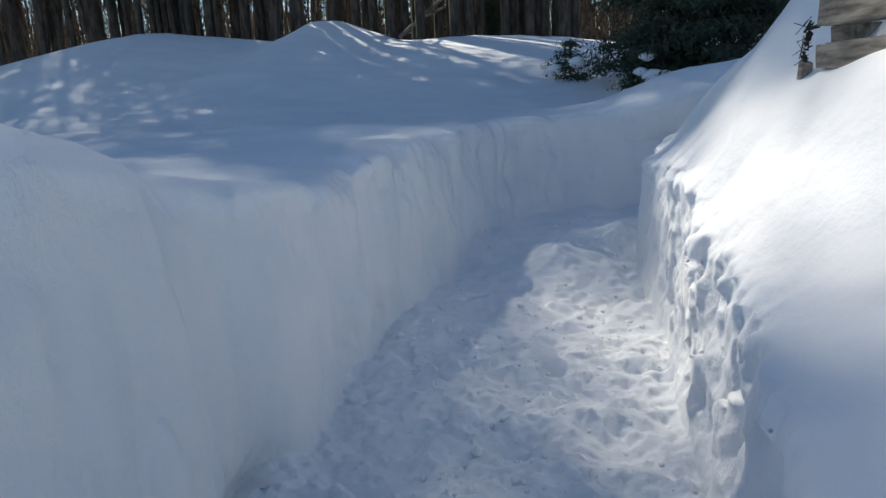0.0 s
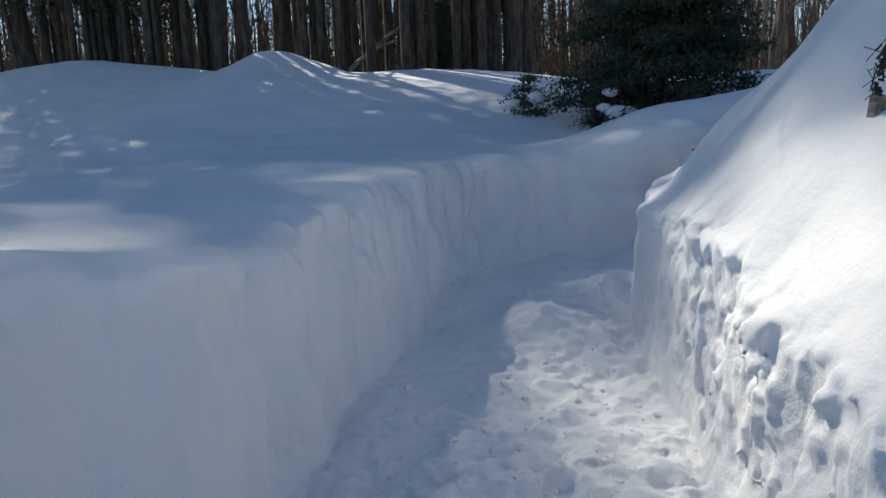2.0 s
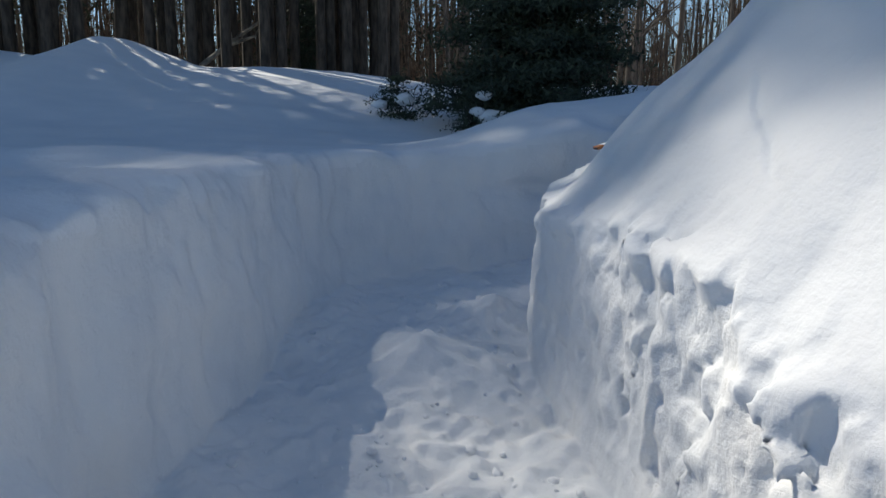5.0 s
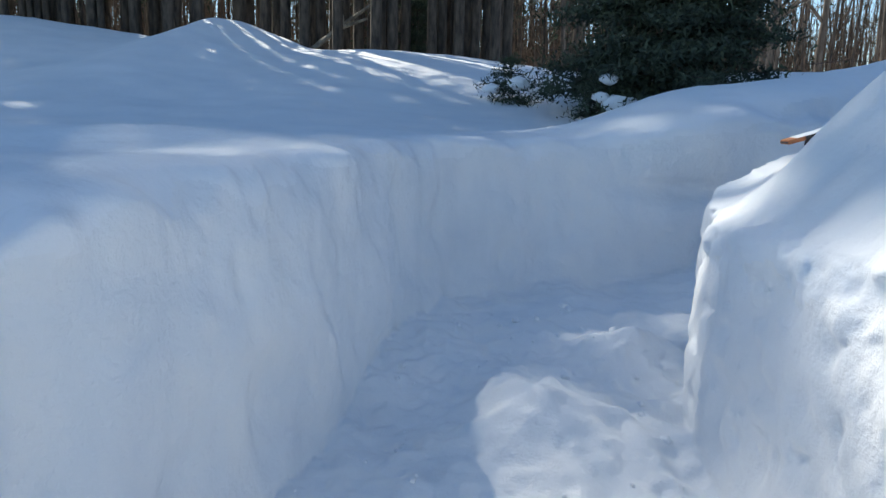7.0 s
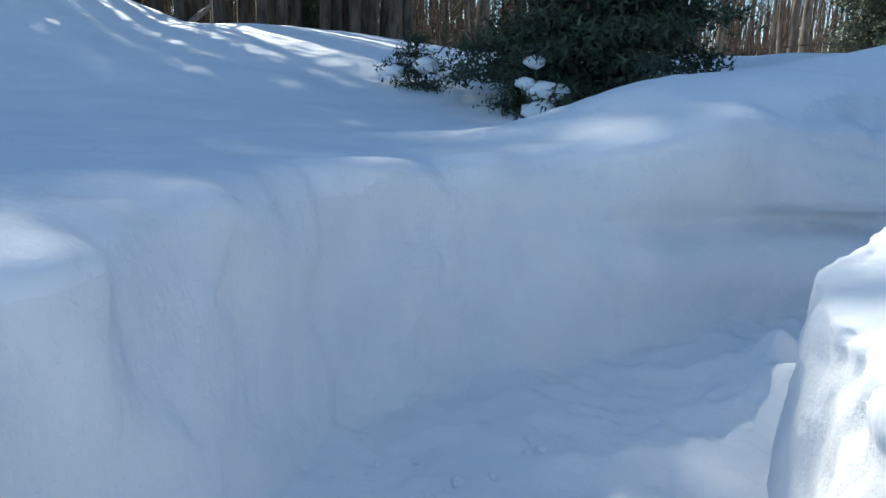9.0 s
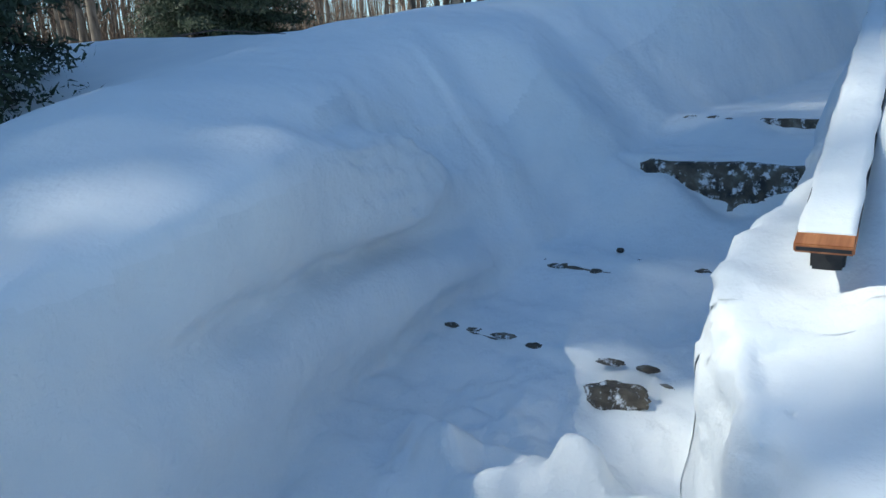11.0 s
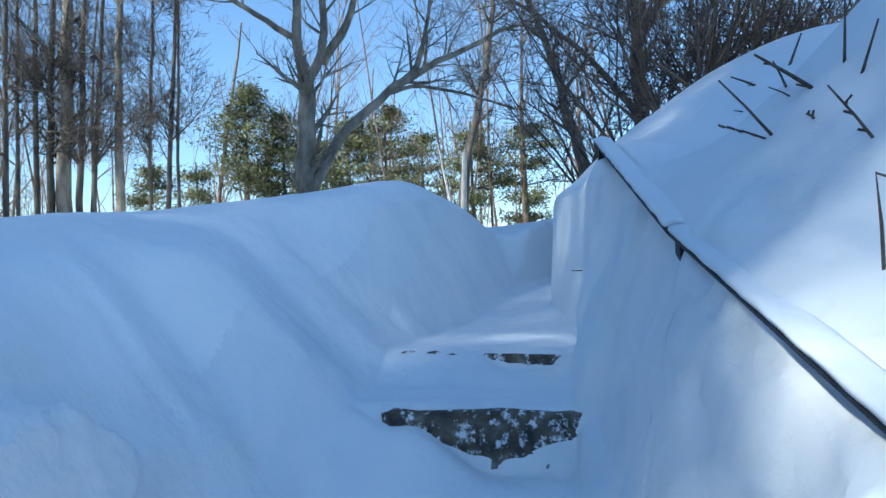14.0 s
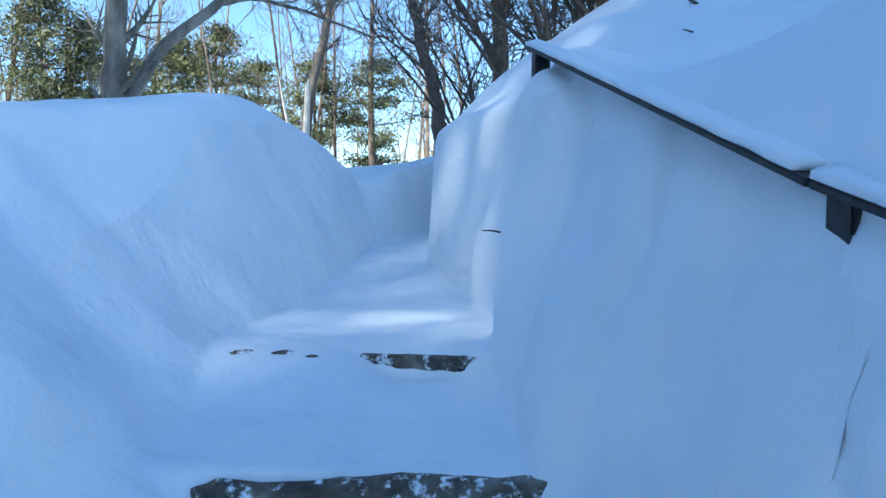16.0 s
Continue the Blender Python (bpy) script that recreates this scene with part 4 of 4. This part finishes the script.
for n, (x, y, z, long) in enumerate(((4.6, 8.7, 0.27, 0.03), (4.55, 8.57, 0.262, 0.03), (4.47, 8.38, 0.262, 0.035), (4.69, 8.3, 0.33, 0.022), (4.53, 8.16, 0.315, 0.02), (4.42, 7.69, 0.325, 0.02),
                                     (3.84, 8.95, 0.115, 0.05), (3.81, 8.8, 0.115, 0.06), (3.75, 8.63, 0.13, 0.07), (3.7, 8.46, 0.122, 0.05),
                                     (3.56, 8.08, 0.155, 0.06), (3.54, 7.92, 0.155, 0.05), (6.3, 8.16, 0.925, 0.05), (6.26, 8.0, 0.922, 0.045), (6.19, 7.89, 0.912, 0.03), (6.17, 7.76, 0.892, 0.02))):
    bare_rock((x, y, z), (0.018, long, 0.014), n + 10, "dark edge of a stone step showing through snow")


# ---------------------------------------------------------------- handrail
def box_bm(size, bevel=0.004):
    bm = bmesh.new()
    bmesh.ops.create_cube(bm, size=1)
    for v in bm.verts:
        v.co = Vector((v.co.x * size[0], v.co.y * size[1], v.co.z * size[2]))
    bmesh.ops.bevel(bm, geom=bm.edges[:], offset=bevel, segments=2, affect="EDGES")
    return bm


def rail_snow(m, long, thin_start):
    """Snow lying on one board of the rail."""
    bm = bmesh.new()
    bmesh.ops.create_cube(bm, size=1)
    bmesh.ops.subdivide_edges(bm, edges=[e for e in bm.edges if abs(e.verts[0].co.x - e.verts[1].co.x) > 0.5], cuts=80)
    bmesh.ops.subdivide_edges(bm, edges=[e for e in bm.edges if abs(e.verts[0].co.y - e.verts[1].co.y) > 0.5], cuts=5)
    for v in bm.verts:
        x = (v.co.x + 0.5) * (long - 0.05)
        side = v.co.y * 2
        h = 0.024 * (1 - 0.45 * side * side) * (1 + 0.5 * noise.noise(Vector((x * 4, side, 1 + long))) + 0.25 * noise.noise(Vector((x * 14, side * 2, 3))))
        if thin_start:
            h *= min(1, max(0.12, (x - 0.02) / 0.35))
        v.co = Vector((0.05 + x, side * (0.055 + 0.006 * noise.noise(Vector((x * 9, side * 3, 5)))), 0.0105 + (max(0.002, h) if v.co.z > 0 else 0.0)))
    bmesh.ops.recalc_face_normals(bm, faces=bm.faces)
    me = bpy.data.meshes.new("rail_snow")
    bm.to_mesh(me)
    bm.free()
    me.materials.append(SNOW)
    me.polygons.foreach_set("use_smooth", np.ones(len(me.polygons), bool))
    cap = new("rail_snow", me)
    cap.matrix_world = m
    tagged(cap, "thin layer of snow lying on the handrail board", "snow", "snow on the handrail")


def build_handrail():
    knots = [Vector((2.45, 7.366, 0.98)), Vector((4.33, 7.145, 1.572)), Vector((6.33, 6.83, 2.295))]
    root = new("handrail")
    root.matrix_world = Matrix.Translation(knots[0])
    for n in (0, 1):
        a, along = knots[n], knots[n + 1] - knots[n]
        yaw, rise = math.atan2(along.y, along.x), math.atan2(along.z, math.hypot(along.x, along.y))
        turn = Matrix.Rotation(yaw, 4, "Z") @ Matrix.Rotation(-rise, 4, "Y")
        here = Matrix.Translation(a - knots[0]) @ turn
        board = part("top_rail", box_bm((along.length - 0.003, 0.112, 0.017)), RAIL_DARK, root, "dark-stained wooden board")
        board.matrix_local = here @ Matrix.Translation((along.length / 2, 0, 0))
        if n == 0:
            end = part("end_grain", box_bm((0.09, 0.114, 0.022), 0.003), RAIL_WOOD, root, "bare orange-brown wood end")
            end.matrix_local = here @ Matrix.Translation((0.047, 0, 0))
        for s, tall in (((0.16, 0.75), (along.length - 0.06, 0.75)) if n == 0 else ((along.length - 0.08, 0.5),)):
            post = part("post", box_bm((0.07, 0.07, tall), 0.005), RAIL_DARK, root, "black square post")
            post.matrix_local = here @ Matrix.Translation((s, 0, 0)) @ turn.inverted() @ Matrix.Rotation(yaw, 4, "Z") @ Matrix.Translation((0, 0, -tall / 2))
        rail_snow(Matrix.Translation(a) @ turn, along.length, n == 0)
    tagged(root, "dark handrail climbing beside the steps, half buried in snow", "railing")


build_handrail()


# ---------------------------------------------------------------- old timbers in the sunny bank
def timber(name, a, b, wide, tall, seed, root):
    a, b = Vector(a), Vector(b)
    bm = bmesh.new()
    bmesh.ops.create_cube(bm, size=1)
    bmesh.ops.bevel(bm, geom=bm.edges[:], offset=0.05, segments=2, affect="EDGES")
    bmesh.ops.subdivide_edges(bm, edges=bm.edges[:], cuts=5, use_grid_fill=True)
    along = b - a
    side = Vector((0, 0, 1)).cross(along).normalized()
    up = along.normalized().cross(side)
    for v in bm.verts:
        p = a + along * (v.co.x + 0.5) + side * v.co.y * wide - up * v.co.z * tall
        v.co = p + noise.noise_vector(p * 6 + Vector((seed, 0, 0))) * 0.010
    bmesh.ops.recalc_face_normals(bm, faces=bm.faces)
    return part(name, bm, OLD_WOOD, root)


def build_timbers():
    root = new("timber_crib")
    timber("beam", (2.24, 4.365, 1.582), (2.52, 2.5, 1.60), 0.12, 0.165, 1, root)
    timber("beam", (2.23, 4.335, 1.358), (2.45, 2.9, 1.375), 0.12, 0.125, 2, root)
    timber("cross_beam", (2.28, 4.34, 1.46), (3.3, 4.5, 1.48), 0.12, 0.09, 4, root)
    timber("cross_beam", (2.32, 4.36, 1.22), (3.3, 4.5, 1.25), 0.12, 0.15, 5, root)
    # ragged bark and splinters hang on the corner
    r = np.random.RandomState(3)
    bm = bmesh.new()
    for i in range(46):
        u = r.rand()
        at = Vector((2.15 + 0.05 * u * r.rand(), 4.43 - 0.05 * r.rand(), 1.29 + 0.27 * u + 0.01 * r.randn()))
        m = Matrix.Translation(at) @ Euler((r.rand() * 3, r.rand() * 3, r.rand() * 6), "XYZ").to_matrix().to_4x4() @ Matrix.Diagonal((0.012 + 0.035 * r.rand(), 0.006 + 0.014 * r.rand(), 0.004, 1))
        bmesh.ops.create_cube(bm, size=1, matrix=m)
    for i in range(9):
        a = Vector((2.15, 4.43, 1.33 + 0.2 * r.rand()))
        m = Matrix.Translation(a) @ Euler((r.normal(0, 0.7), r.normal(0, 0.7), r.rand() * 6), "XYZ").to_matrix().to_4x4() @ Matrix.Diagonal((0.003, 0.003, 0.06 + 0.06 * r.rand(), 1))
        bmesh.ops.create_cube(bm, size=1, matrix=m)
    for v in bm.verts:
        v.co += noise.noise_vector(v.co * 40) * 0.006
    tagged(part("bark_litter", bm, BARK_DARK, root, "dark ragged bark and splinters on the beam corner"), kind="stuff")
    timber("splinter", (2.165, 4.42, 1.245), (2.165, 4.40, 1.34), 0.05, 0.05, 3, root)
    tagged(root, "weathered grey stacked timbers sticking out of the snow bank", "timber")


build_timbers()


# ---------------------------------------------------------------- twigs and specks on the snow
def stick(pts, r, label, mat=TWIG, seed=0, twigs=0):
    t = Tubes()
    t.add(pts, np.linspace(r, r * 0.5, len(pts)), 6)
    if twigs:
        sub_branches(np.random.RandomState(seed), t, pts, [r] * len(pts), twigs, 0.04, 1)
    tagged(t.ob("stick", mat), label, "stick", "sticks lying in the snow")


def on_snow(x, y, up=0.0):
    return (x, y, height(x, y) + up)


for a, b, r, tw in (((4.16, 6.87, 1.91), (4.16, 7.06, 2.11), 0.006, 0), ((3.63, 6.85, 1.77), (3.63, 7.0, 1.95), 0.006, 3), ((4.33, 6.7, 2.11), (4.29, 6.78, 2.22), 0.006, 0),
                    ((7.3, 5.18, 2.91), (7.34, 5.4, 3.01), 0.012, 2), ((4.18, 6.88, 1.90), (4.2, 7.03, 1.95), 0.005, 4), ((4.23, 6.74, 2.06), (4.22, 6.84, 2.1), 0.004, 0),
                    ((7.4, 4.85, 3.12), (7.26, 4.82, 3.35), 0.014, 0), ((4.02, 6.68, 2.12), (3.93, 6.73, 2.32), 0.006, 0), ((3.89, 6.72, 2.03), (3.79, 6.72, 2.2), 0.006, 0),
                    ((6.92, 5.5, 2.61), (6.92, 5.6, 2.63), 0.007, 0), ((3.96, 6.83, 1.92), (3.93, 6.88, 1.935), 0.006, 2),
                    ((4.04, 6.71, 2.00), (4.31, 6.84, 2.25), 0.010, 2)):
    m = tuple((p + q) / 2 + d for p, q, d in zip(a, b, (0.004, -0.004, 0.005)))
    stick([a, m, b], r, "thin dark bare twig stuck in the snow bank", seed=int(a[1] * 100), twigs=tw)
stick([(3.34, 7.07, 1.38), (3.30, 7.10, 1.53), (3.27, 7.13, 1.65), (3.2, 7.0, 1.58), (3.12, 6.88, 1.54), (3.0, 6.72, 1.46)], 0.005, "long thin stem bent over above the bank")
stick([(6.66, 6.87, 1.42), (6.62, 6.93, 1.43), (6.6, 6.99, 1.43)], 0.006, "short dark twig poking out of the snow wall")
stick([(5.0, 11.85, 1.75), (5.4, 11.8, 1.80), (6.3, 11.8, 1.78)], 0.008, "thin bent twig lying over the bank")


# ---------------------------------------------------------------- loose crumbs on the trodden floor
def crumbs():
    r = np.random.RandomState(17)
    bm = bmesh.new()
    bmesh.ops.create_icosphere(bm, subdivisions=2, radius=1)
    base = np.array([v.co[:] for v in bm.verts])
    tri = np.array([[v.index for v in f.verts] for f in bm.faces])
    bm.free()
    vs, fs, n = [], [], 0
    while n < 420 * len(base):
        y = 1.6 + 6.6 * r.rand() ** 1.2
        x = -0.2 + 1.9 * r.rand()
        if path_distance(np.array([x]), np.array([y]))[0] > -0.06 or r.rand() < 0.3 * (x < 0.3) or math.hypot(x - 1.05, y - 6.58) < 0.5:
            continue
        s = 0.008 + 0.022 * r.rand() ** 3
        k = 1 + 0.35 * vnoise(base[:, 0] * 1.7 + n, base[:, 1] * 1.7, base[:, 2] * 1.7)
        z = float(path_floor(np.array([x]), np.array([y]))[0])
        xx, yy = np.array([x]), np.array([y])
        z += float((0.05 * vnoise(xx * 3.1, yy * 3.1, xx * 0 + 1.7) + 0.03 * vnoise(xx * 8, yy * 8, xx * 0 + 5.2) + 0.022 * vnoise(xx * 17, yy * 17, xx * 0 + 2.2))[0])
        vs.append(base * k[:, None] * s * [1, 1.2, 0.75] + [x, y, z - 0.1 * s])
        fs.append(tri + n)
        n += len(base)
    ob = mesh_ob("snow_crumbs", np.concatenate(vs), np.concatenate(fs), DUG, True)
    tagged(ob, "loose crumbs of white snow on the trodden path", "snow", kind="stuff")


crumbs()
